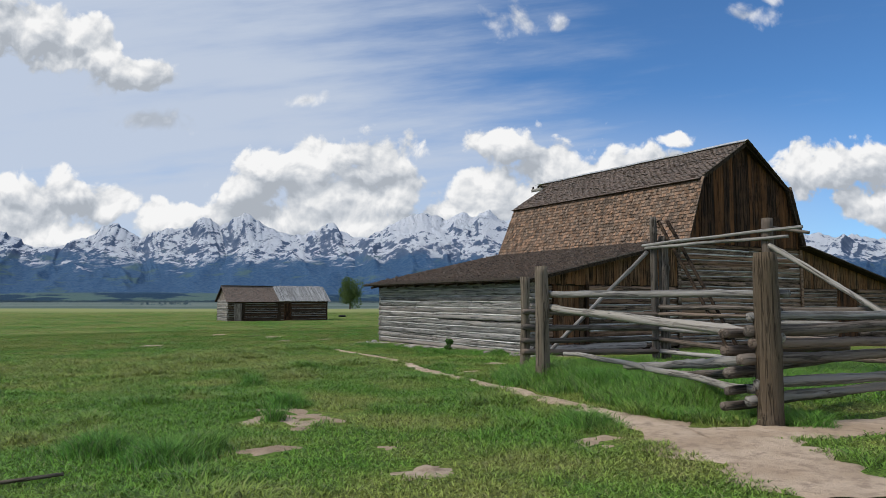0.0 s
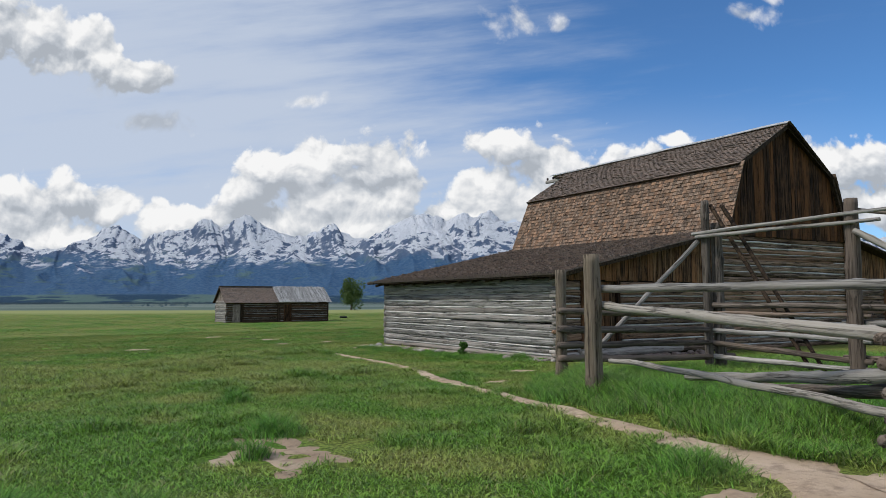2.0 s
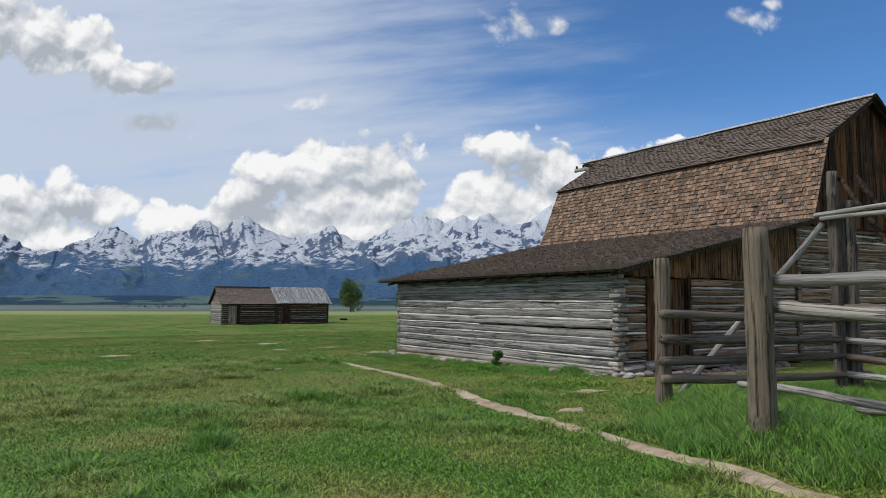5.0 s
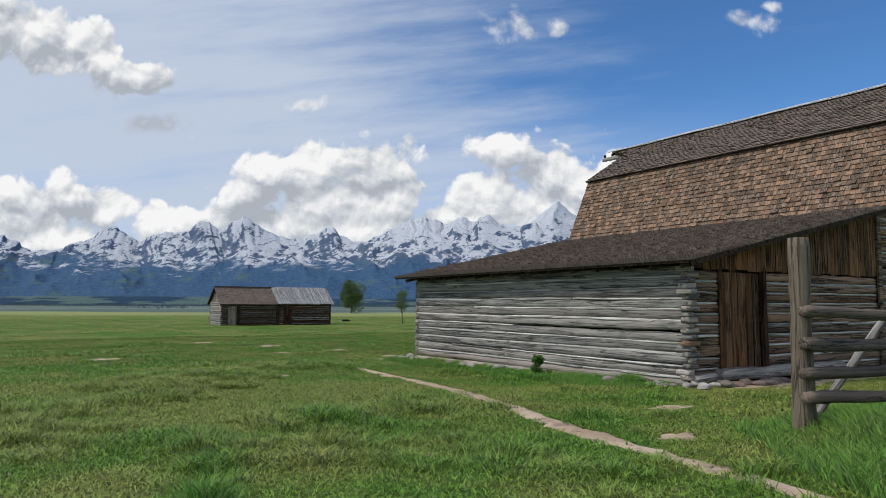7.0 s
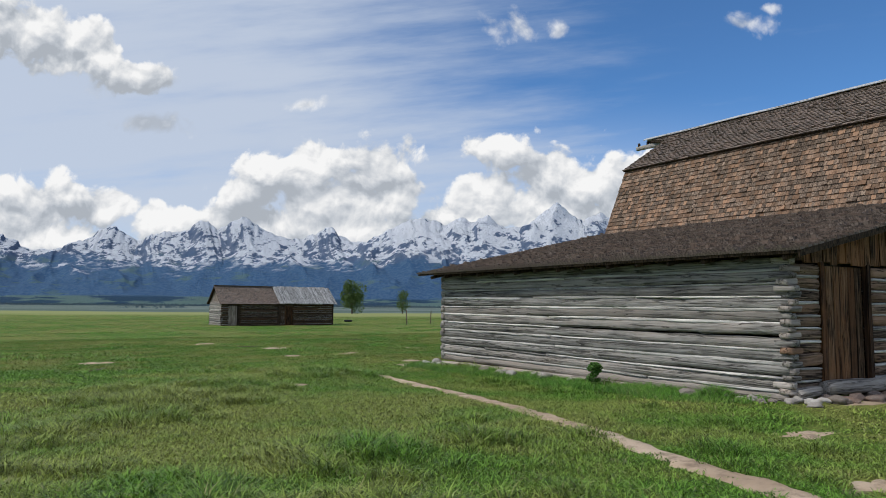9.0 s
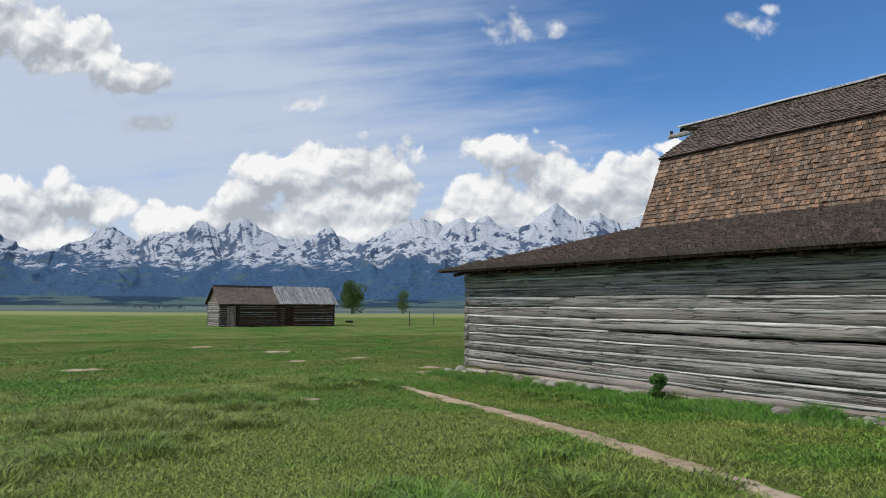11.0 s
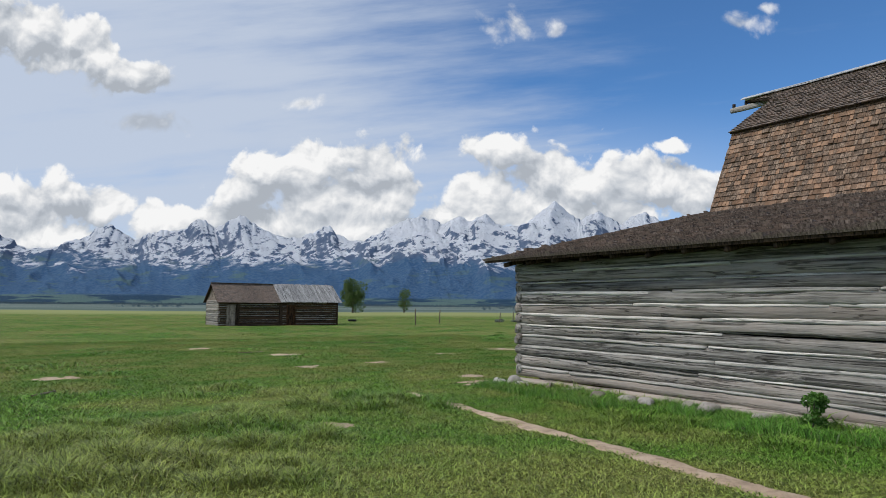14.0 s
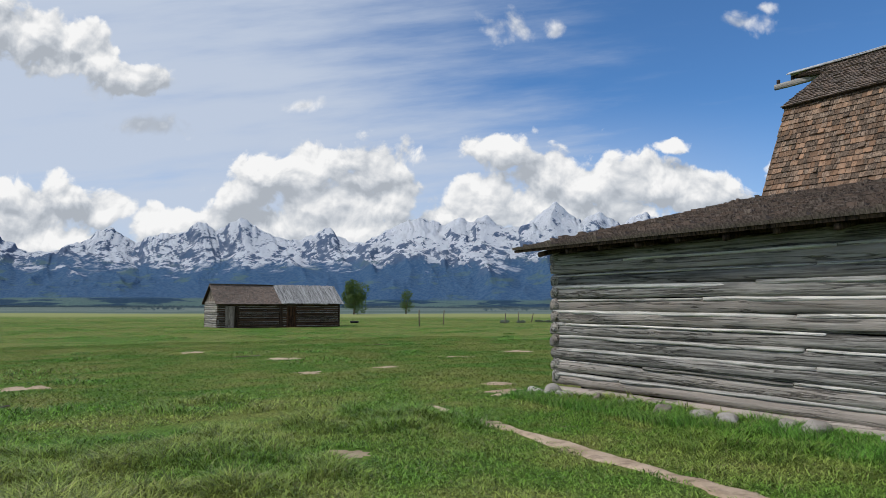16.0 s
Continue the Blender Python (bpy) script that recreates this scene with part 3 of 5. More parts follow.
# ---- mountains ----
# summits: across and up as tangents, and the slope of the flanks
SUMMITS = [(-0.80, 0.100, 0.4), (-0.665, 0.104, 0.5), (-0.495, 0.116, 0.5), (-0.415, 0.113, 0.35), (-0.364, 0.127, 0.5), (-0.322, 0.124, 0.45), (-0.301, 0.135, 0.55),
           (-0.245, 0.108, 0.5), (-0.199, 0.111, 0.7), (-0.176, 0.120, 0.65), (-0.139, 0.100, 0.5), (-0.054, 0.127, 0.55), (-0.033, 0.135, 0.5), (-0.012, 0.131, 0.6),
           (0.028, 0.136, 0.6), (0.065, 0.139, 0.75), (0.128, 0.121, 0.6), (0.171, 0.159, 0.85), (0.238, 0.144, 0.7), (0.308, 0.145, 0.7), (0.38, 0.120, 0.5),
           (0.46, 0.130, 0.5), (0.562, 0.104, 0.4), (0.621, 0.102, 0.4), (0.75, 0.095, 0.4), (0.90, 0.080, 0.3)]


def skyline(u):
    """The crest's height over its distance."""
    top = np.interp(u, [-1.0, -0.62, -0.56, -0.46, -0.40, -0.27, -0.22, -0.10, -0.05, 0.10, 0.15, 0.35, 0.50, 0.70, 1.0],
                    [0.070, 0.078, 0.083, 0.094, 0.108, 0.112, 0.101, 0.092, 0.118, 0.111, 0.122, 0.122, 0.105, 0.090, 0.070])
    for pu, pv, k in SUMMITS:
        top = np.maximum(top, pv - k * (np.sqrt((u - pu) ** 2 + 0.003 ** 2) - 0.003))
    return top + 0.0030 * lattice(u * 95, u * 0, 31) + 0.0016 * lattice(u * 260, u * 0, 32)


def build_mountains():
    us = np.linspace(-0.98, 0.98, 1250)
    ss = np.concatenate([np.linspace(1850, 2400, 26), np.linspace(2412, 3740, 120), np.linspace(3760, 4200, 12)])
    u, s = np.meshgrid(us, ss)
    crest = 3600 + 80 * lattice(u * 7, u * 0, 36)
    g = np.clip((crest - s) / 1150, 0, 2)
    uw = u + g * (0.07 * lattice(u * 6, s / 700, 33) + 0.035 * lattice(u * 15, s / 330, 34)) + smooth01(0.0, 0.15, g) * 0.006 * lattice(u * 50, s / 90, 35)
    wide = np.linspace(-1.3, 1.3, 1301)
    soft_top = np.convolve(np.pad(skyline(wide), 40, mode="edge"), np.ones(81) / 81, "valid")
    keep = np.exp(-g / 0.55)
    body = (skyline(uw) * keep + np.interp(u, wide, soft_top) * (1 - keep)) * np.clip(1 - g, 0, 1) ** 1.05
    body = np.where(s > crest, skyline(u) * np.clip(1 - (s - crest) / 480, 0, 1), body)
    # ribs and gullies that run down the face
    ribs, amp, size, weight = np.zeros_like(u), 1.25, 5.5, 1.0
    for o in range(7):
        slant = 0.03 * size * g * (-1) ** o
        r = 1 - np.abs(lattice(uw * size + slant + 3.1 * o, s / (1000 / 1.9 ** o) + 1.7 * o, 40 + o))
        r = r * r * weight
        ribs += amp * (r - 0.34)
        weight = np.clip(r * 1.6, 0, 1)
        amp, size = amp * 0.56, size * 2.0
    face = (0.10 + 0.90 * smooth01(0.0, 0.22, g)) * (1 - 0.85 * smooth01(0.6, 1.05, g))
    z = s * (body + 0.019 * ribs * face * (s <= crest + 60))
    # wooded rises at the foot
    rise = np.exp(-((s - 2120) / 150) ** 2) * (10 + 20 * smooth01(-0.05, -0.35, u) + 9 * lattice(u * 9, s / 400, 51) + 4 * lattice(u * 40, s / 200, 53))
    z = np.maximum(z, rise) + 5 * lattice(u * 60, s / 90, 52) * smooth01(1950, 2150, s) - 14 * (1 - smooth01(1850, 2000, s)) - 4
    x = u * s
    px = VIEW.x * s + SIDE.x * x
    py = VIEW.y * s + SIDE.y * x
    w, h = len(us), len(ss)
    verts = np.stack([px, py, z], -1).reshape(-1, 3)
    idx = np.arange(w * h).reshape(h, w)
    faces = np.stack([idx[:-1, :-1], idx[:-1, 1:], idx[1:, 1:], idx[1:, :-1]], -1).reshape(-1, 4)
    me = mesh_of("mountain_range", verts.tolist(), faces.tolist(), smooth=True)
    tagged(part("mountain_range", me, M_MOUNTAIN), "jagged mountain range tinted blue-grey by haze, streaked with snow above dark forest", "mountains", kind="structure")


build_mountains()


# ---- foliage ----
def blades(name, x, y, height, width, rng, mat, label, category):
    """Many bent, tapered blades in one mesh."""
    c = len(x)
    z = ground_z(x, y) - 0.01
    a = rng.uniform(0, 2 * np.pi, c)
    lean = rng.uniform(0.3, 1.3, c) * height
    b = rng.uniform(0, 2 * np.pi, c)
    dx, dy = np.cos(a) * width / 2, np.sin(a) * width / 2
    lx, ly = np.cos(b) * lean, np.sin(b) * lean
    v = np.empty((c, 5, 3))
    v[:, 0] = np.stack([x - dx, y - dy, z], -1)
    v[:, 1] = np.stack([x + dx, y + dy, z], -1)
    v[:, 2] = np.stack([x + dx * 0.8 + lx * 0.35, y + dy * 0.8 + ly * 0.35, z + height * 0.58], -1)
    v[:, 3] = np.stack([x - dx * 0.8 + lx * 0.35, y - dy * 0.8 + ly * 0.35, z + height * 0.58], -1)
    v[:, 4] = np.stack([x + lx, y + ly, z + height * rng.uniform(0.85, 1.0, c)], -1)
    me = bpy.data.meshes.new(name)
    me.vertices.add(c * 5)
    me.vertices.foreach_set("co", v.ravel())
    base = np.arange(c)[:, None] * 5
    loops = np.concatenate([base + np.array([0, 1, 2, 3]), base + np.array([3, 2, 4])], 1).ravel()
    starts = (np.arange(c)[:, None] * 7 + np.array([0, 4])).ravel()
    me.loops.add(c * 7)
    me.loops.foreach_set("vertex_index", loops.astype(np.int32))
    me.polygons.add(c * 2)
    me.polygons.foreach_set("loop_start", starts.astype(np.int32))
    me.update(calc_edges=True)
    me.validate()
    return tagged(part(name, me, mat), label, category, kind="stuff")


def turf_leaves(name, x, y, height, width, rng, mat, label, category):
    """Many short leaves in one mesh, each pinched at the foot, widest below the middle, bent over to a point."""
    c = len(x)
    z = ground_z(x, y) - 0.005
    a = rng.uniform(0, 2 * np.pi, c)
    b = a + np.pi / 2 + rng.normal(0, 0.5, c)
    lean = rng.uniform(0.4, 1.9, c) * height
    dx, dy = np.cos(a) * width / 2, np.sin(a) * width / 2
    lx, ly = np.cos(b) * lean, np.sin(b) * lean
    v = np.empty((c, 4, 3))
    v[:, 0] = np.stack([x, y, z], -1)
    v[:, 1] = np.stack([x + dx + lx * 0.4, y + dy + ly * 0.4, z + height * 0.62], -1)
    v[:, 2] = np.stack([x + lx, y + ly, z + height * rng.uniform(0.7, 1.0, c)], -1)
    v[:, 3] = np.stack([x - dx + lx * 0.4, y - dy + ly * 0.4, z + height * 0.62], -1)
    me = bpy.data.meshes.new(name)
    me.vertices.add(c * 4)
    me.vertices.foreach_set("co", v.ravel())
    me.loops.add(c * 4)
    me.loops.foreach_set("vertex_index", np.arange(c * 4, dtype=np.int32))
    me.polygons.add(c)
    me.polygons.foreach_set("loop_start", (np.arange(c) * 4).astype(np.int32))
    me.update(calc_edges=True)
    me.validate()
    return tagged(part(name, me, mat), label, category, kind="stuff")


def open_turf(x, y):
    """How far a place lies outside the path, the bare patches and the barn; above 0 grass grows."""
    d = np.full(x.shape, 9.0)
    for i in range(0, len(PX), 2):
        d = np.minimum(d, np.hypot(x - PX[i], y - PY[i]) - PH[i] * 0.72)
    for cx, cy, rx, ry in BARE:
        d = np.minimum(d, (np.hypot((x - cx) / rx, (y - cy) / ry) - 0.84) * min(rx, ry) * 0.7 + 0.17 * lattice(x * 6.5, y * 6.5, 64))
    inside = (x > -0.12) & (x < 21) & (y > -0.035 - 0.085 * np.maximum(x, 0)) & (y < 10.5)
    d[inside] = -1
    return d + 0.13 * lattice(x * 3, y * 3, 61) + 0.13 * lattice(x * 11, y * 11, 62)


def build_grass():
    rng = np.random.default_rng(5)

    def spread(c, x0, x1, y0, y1, keep=None):
        x, y = rng.uniform(x0, x1, c), rng.uniform(y0, y1, c)
        ok = open_turf(x, y) > 0.0
        if keep is not None:
            ok &= keep(x, y)
        return x[ok], y[ok]

    def lush(x, y):
        return 0.5 + 0.5 * (0.5 * lattice(x * 0.55, y * 0.55, 71) + 0.3 * lattice(x * 1.6, y * 1.6, 72) + 0.35 * lattice(x * 4.0, y * 4.0, 73))

    # short turf by the walk: a dense belt, thinner and coarser beside it
    def belt(x, y):
        """Distance from the line that runs a few metres before the walker."""
        t = np.clip(((x + 11.1) * 5.6 + (y + 11.8) * 17.5) / (5.6 ** 2 + 17.5 ** 2), -0.05, 1.05)
        return np.hypot(x + 11.1 - 5.6 * t, y + 11.8 - 17.5 * t)

    def sward(x, y):
        k = lush(x, y)
        h = (0.022 + 0.045 * np.clip(k, 0, 1) + 0.42 * np.clip(k - 0.58, 0, 1)) * rng.uniform(0.5, 1.5, len(x))
        return h * (1 - 0.5 * smooth01(2.6, 1.2, np.hypot(x + 1.2, (y + 1.6) * 0.8)))

    x, y = spread(760000, -15.5, 0.0, -13.5, 10.0, lambda x, y: belt(x, y) < 4.6)
    turf_leaves("grass", x, y, sward(x, y), rng.uniform(0.006, 0.015, len(x)), rng, M_GRASS, "short green meadow grass with dry blades", "grass")
    x, y = spread(230000, -15.5, 0.0, -13.5, 14.0, lambda x, y: belt(x, y) >= 4.6)
    turf_leaves("grass", x, y, sward(x, y), rng.uniform(0.010, 0.024, len(x)), rng, M_GRASS, "short green meadow grass with dry blades", "grass")
    x, y = spread(60000, 0.0, 8.0, -5.0, -0.4)
    turf_leaves("grass", x, y, rng.uniform(0.02, 0.055, len(x)), rng.uniform(0.007, 0.015, len(x)), rng, M_GRASS, "short green grass before the barn", "grass")
    # darker clumps out on the meadow
    cx, cy = rng.uniform(-13, 34, 110), rng.uniform(15, 85, 110)
    x, y = np.repeat(cx, 200), np.repeat(cy, 200)
    r = np.repeat(rng.uniform(0.3, 1.2, 110), 200)
    dx, dy = rng.normal(size=len(x)) * r * 1.4, rng.normal(size=len(x)) * r * 0.7
    hgt = rng.uniform(0.06, 0.20, len(x)) * np.exp(-(dx ** 2 + dy ** 2) / (2.2 * r) ** 2)
    x, y = x + dx, y + dy
    ok = open_turf(x, y) > 0
    turf_leaves("grass_clumps", x[ok], y[ok], hgt[ok], rng.uniform(0.02, 0.045, ok.sum()), rng, M_GRASS_TALL, "darker green clumps of taller meadow grass", "grass")
    # farther turf, coarser
    x, y = spread(200000, -14.0, 20.0, 11.0, 42.0, lambda x, y: (y > 14) | (x > 0.0))
    k = lush(x * 0.6, y * 0.6)
    hgt = (0.020 + 0.030 * k + 0.12 * np.clip(k - 0.66, 0, 1)) * rng.uniform(0.6, 1.4, len(x))
    turf_leaves("grass", x, y, hgt, rng.uniform(0.02, 0.035, len(x)), rng, M_GRASS_FAR, "short green meadow grass with dry blades", "grass")
    x, y = spread(60000, -16.0, 70.0, 42.0, 130.0)
    hgt = (0.03 + 0.16 * np.clip(lush(x * 0.3, y * 0.3) - 0.5, 0, 1)) * rng.uniform(0.6, 1.4, len(x))
    turf_leaves("grass", x, y, hgt, rng.uniform(0.05, 0.10, len(x)), rng, M_GRASS_FAR, "short green meadow grass with dry blades", "grass")
    # tall grass along the fence, the wall and in tufts
    def by_fence(x, y):
        d = np.full(x.shape, 9.0)
        for (ax, ay), (bx, by) in (((-5.9, -11.2), (-5.4, -6.9)), ((-5.4, -6.9), (-3.7, -4.5)), ((-3.7, -4.5), (0.2, -4.9))):
            t = np.clip(((x - ax) * (bx - ax) + (y - ay) * (by - ay)) / ((bx - ax) ** 2 + (by - ay) ** 2), 0, 1)
            d = np.minimum(d, np.hypot(x - ax - t * (bx - ax), y - ay - t * (by - ay)))
        return d < 0.85 + 0.3 * lattice(x * 1.3, y * 1.3, 81)

    x, y = spread(300000, -8.0, 2.5, -12.0, -2.5, by_fence)
    blades("tall_grass", x, y, rng.uniform(0.10, 0.29, len(x)) * (0.8 + 0.4 * lattice(x * 1.9, y * 1.9, 82)), rng.uniform(0.006, 0.013, len(x)), rng, M_GRASS_TALL, "tall lush green grass along the fence", "grass")
    x, y = spread(60000, -4.0, 8.0, -11.0, -3.6)
    blades("tall_grass", x, y, rng.uniform(0.10, 0.24, len(x)), rng.uniform(0.008, 0.015, len(x)), rng, M_GRASS_TALL, "lush green grass inside the corral", "grass")
    x, y = spread(60000, -2.4, -0.12, 0.2, 10.4, lambda x, y: x > -1.25 + 0.55 * lattice(y * 0.7, y * 0.2, 83))
    blades("tall_grass", x, y, rng.uniform(0.06, 0.20, len(x)) * (0.8 + 0.4 * lattice(x * 1.5, y * 1.5, 84)), rng.uniform(0.006, 0.012, len(x)), rng, M_GRASS_TALL, "lush green grass at the foot of the log wall", "grass")
    tufts = [(-0.45, 1.0, 0.32), (-10.3, -6.1, 0.35), (-10.9, -7.3, 0.16), (-8.1, -10.45, 0.34), (-12.7, -9.2, 0.42), (-13.2, -8.3, 0.40), (-12.3, -8.9, 0.30), (-9.9, -3.2, 0.22), (-6.05, -12.1, 0.22)]
    for cx, cy, r in tufts:
        c = int(2200 * (r / 0.4) ** 2)
        x, y = rng.normal(cx, r * 0.5, c), rng.normal(cy, r * 0.5, c)
        hgt = rng.uniform(0.08, 0.28, c) * np.exp(-((x - cx) ** 2 + (y - cy) ** 2) / (r * 1.2) ** 2)
        blades("grass_tuft", x, y, hgt + 0.04, rng.uniform(0.005, 0.011, c), rng, M_GRASS_TALL, "dense tuft of tall green grass", "grass tuft")


def leaf_cloud(name, centres, radii, count, size, rng, mat, parent, flat=1.0):
    """A crown of many small leaves gathered round several limbs."""
    centres, radii = np.array(centres), np.array(radii)
    pick = rng.integers(0, len(centres), count)
    d = rng.normal(size=(count, 3))
    d /= np.linalg.norm(d, axis=1)[:, None]
    r = rng.uniform(0.35, 1.05, count) ** 0.6
    p = centres[pick] + d * (r * radii[pick])[:, None] * np.array([1, 1, flat])
    a = rng.normal(size=(count, 3))
    a /= np.linalg.norm(a, axis=1)[:, None]
    b = np.cross(a, rng.normal(size=(count, 3)))
    b /= np.linalg.norm(b, axis=1)[:, None]
    s = (size * rng.uniform(0.6, 1.4, count))[:, None]
    v = np.stack([p - a * s, p + b * s * 0.55, p + a * s, p - b * s * 0.55], 1).reshape(-1, 3)
    f = np.arange(count * 4).reshape(-1, 4)
    return part(name, mesh_of(name, v.tolist(), f.tolist()), mat, parent)


def tree(x, y, height, spread, seed, label, leaves=6000):
    rng = np.random.default_rng(seed)
    z = ground_at(x, y)
    t = thing("tree", label, "tree", at=(x, y, z))
    prng = random.Random(seed)
    pole("trunk", (0, 0, -0.2), (0.2, 0.1, height * 0.5), height * 0.03, M_POST, t, prng, taper=0.5)
    centres, radii = [], []
    for k in range(18):
        a = prng.uniform(0, 6.28)
        f = prng.uniform(0.22, 0.86)
        r = spread * 0.5 * math.sin(min(1, (1.04 - f) * 2.0) * 1.4) * prng.uniform(0.2, 0.75)
        c = (math.cos(a) * r, math.sin(a) * r, height * f)
        centres.append(c)
        radii.append(spread * prng.uniform(0.17, 0.28))
        if k < 6:
            pole("limb", (0.1, 0.05, height * (0.2 + 0.05 * k)), c, height * 0.012, M_POST, t, prng, taper=0.6)
    leaf_cloud("crown", centres, radii, leaves, height * 0.022, rng, M_LEAF, t, 1.15)
    return t


def bush(x, y, height, spread, seed):
    rng = np.random.default_rng(seed)
    prng = random.Random(seed)
    t = thing("bush", "small green leafy bush against the log wall", "bush", at=(x, y, ground_at(x, y)))
    centres, radii = [], []
    for k in range(9):
        c = (prng.uniform(-0.4, 0.4) * spread, prng.uniform(-0.4, 0.4) * spread, height * prng.uniform(0.2, 0.85))
        centres.append(c)
        radii.append(spread * 0.22)
        pole("stem", (0, 0, -0.03), c, 0.006, M_POLE_DARK, t, prng)
    leaf_cloud("foliage", centres, radii, 1500, 0.022, rng, M_LEAF_BUSH, t)


def build_far_woods():
    """Belts of trees out on the flats."""
    rng = np.random.default_rng(11)
    for dist, depth, count, height, label in ((560, 110, 520, 2.4, "distant line of small dark trees on the flats"), (1650, 180, 6500, 6.0, "distant belt of dark conifers below the mountains")):
        u = rng.uniform(-1.1, 1.1, count * 2)
        u = u[lattice(u * 9 + dist, u * 0, 91) > (0.0 if dist < 1000 else -0.45)][:count]
        d = dist + rng.uniform(-depth, depth, len(u))
        x, y = VIEW.x * d + SIDE.x * u * d, VIEW.y * d + SIDE.y * u * d
        z = ground_z(x, y)
        verts, faces = [], []
        for i in range(len(u)):
            hgt = height * rng.uniform(0.45, 1.2)
            for _ in range(3):
                f = rng.uniform(0.2, 0.8)
                w = hgt * (1.0 - f) * 0.55
                cx, cy, cz = x[i] + rng.normal() * w * 0.5, y[i] + rng.normal() * w * 0.5, z[i] + hgt * f
                b = len(verts)
                for q in range(5):
                    a = q * 1.2566 + rng.uniform(0, 0.6)
                    verts.append((cx + w * math.cos(a), cy + w * math.sin(a), cz - hgt * 0.16))
                verts.append((cx, cy, cz + hgt * 0.2))
                verts.append((cx, cy, cz - hgt * 0.2))
                faces += [(b + q, b + (q + 1) % 5, b + 5) for q in range(5)] + [(b + (q + 1) % 5, b + q, b + 6) for q in range(5)]
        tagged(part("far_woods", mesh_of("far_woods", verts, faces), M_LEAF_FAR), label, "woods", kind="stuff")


# ---- barn ----
EAVE_X, EAVE_Z = -0.42, 2.50
JOIN_X, JOIN_Z = 6.76, 4.08
BREAK_X, BREAK_Z = 7.68, 6.44
RIDGE_X, RIDGE_Z = 10.43, 8.16
FAR_Y = 10.33
SLOPE = (JOIN_Z - EAVE_Z) / (JOIN_X - EAVE_X)


def front(x):
    """The barn's front stands a little askew."""
    return -0.085 * x


def lean_z(x):
    d = x if x <= RIDGE_X else 2 * RIDGE_X - x
    return EAVE_Z + (d - EAVE_X) * SLOPE


def gambrel_z(x):
    d = abs(x - RIDGE_X)
    b = RIDGE_X - BREAK_X
    if d < b:
        return RIDGE_Z + (BREAK_Z - RIDGE_Z) * d / b
    return BREAK_Z + (JOIN_Z - BREAK_Z) * (d - b) / (BREAK_X - JOIN_X)


def shingle_faces(verts, faces, o, along_y, up, nrm, w, ln, t):
    b = len(verts)
    low = nrm * t
    foot = o + up * 0.014
    for q in (foot, foot + along_y * w, o + along_y * w + up * ln, o + up * ln):
        verts.append(q)
    for q in (o + low, o + along_y * w + low, o + along_y * w + up * ln + nrm * 0.003, o + up * ln + nrm * 0.003):
        verts.append(q)
    faces += [(b + 4, b + 5, b + 6, b + 7), (b, b + 1, b + 5, b + 4), (b, b + 4, b + 7, b + 3), (b + 1, b + 2, b + 6, b + 5)]


def roof_side(parent, name, p_low, p_high, y0, y1, mat, rng, expose=0.15, single=0, label="", butt=(0.020, 0.030)):
    """A deck and its courses of shingles between two heights; y0 and y1 give the front and back edge for a place up the slope, 0 to 1.
    The courses nearest the eave of the near side are single pieces."""
    lo, hi = Vector((p_low[0], 0, p_low[1])), Vector((p_high[0], 0, p_high[1]))
    up = (hi - lo).normalized()
    length = (hi - lo).length
    ydir = Vector((0, 1, 0))
    nrm = ydir.cross(up)
    if nrm.z < 0:
        nrm = -nrm
    n = 12
    verts, faces = [], []
    for k in range(n + 1):
        f = k / n
        p = lo.lerp(hi, f)
        for y in (y0(f), y1(f)):
            verts += [p + ydir * y - nrm * 0.055, p + ydir * y - nrm * 0.008]
    for k in range(n):
        b = k * 4
        faces += [(b + 1, b + 5, b + 7, b + 3), (b, b + 2, b + 6, b + 4), (b, b + 4, b + 5, b + 1), (b + 2, b + 3, b + 7, b + 6)]
    faces += [(0, 1, 3, 2), (4 * n, 4 * n + 2, 4 * n + 3, 4 * n + 1)]
    deck = part(name, mesh_of(name, verts, faces), M_BOARD_DARK, parent, None, label)
    courses = int(length / expose)
    sv, sf = [], []
    for c in range(courses):
        f = c / courses
        o = lo.lerp(hi, f) - up * (0.04 if c == 0 else 0)
        ya, yb = y0(f) - 0.02, y1(f) + 0.02
        y = ya
        while y < yb - 0.02:
            w = min(rng.choice((0.08, 0.10, 0.12, 0.14, 0.18)) * rng.uniform(0.9, 1.1), yb - y)
            q = o + ydir * y + up * rng.uniform(-0.005, 0.005)
            t = rng.uniform(*butt) if rng.random() > 0.05 else butt[1] * 1.5
            if c < single:
                v, g = [], []
                shingle_faces(v, g, Vector((0, 0, 0)), ydir, up, nrm, w - 0.006, expose * 1.5, t)
                part("shingle", mesh_of("shingle", v, g), mat, deck, Matrix.Translation(q))
            else:
                shingle_faces(sv, sf, q, ydir, up, nrm, w - 0.006, expose * 1.5, t)
            y += w
    tagged(part("shingles", mesh_of("shingles", sv, sf), mat, deck), kind="stuff")
    return deck


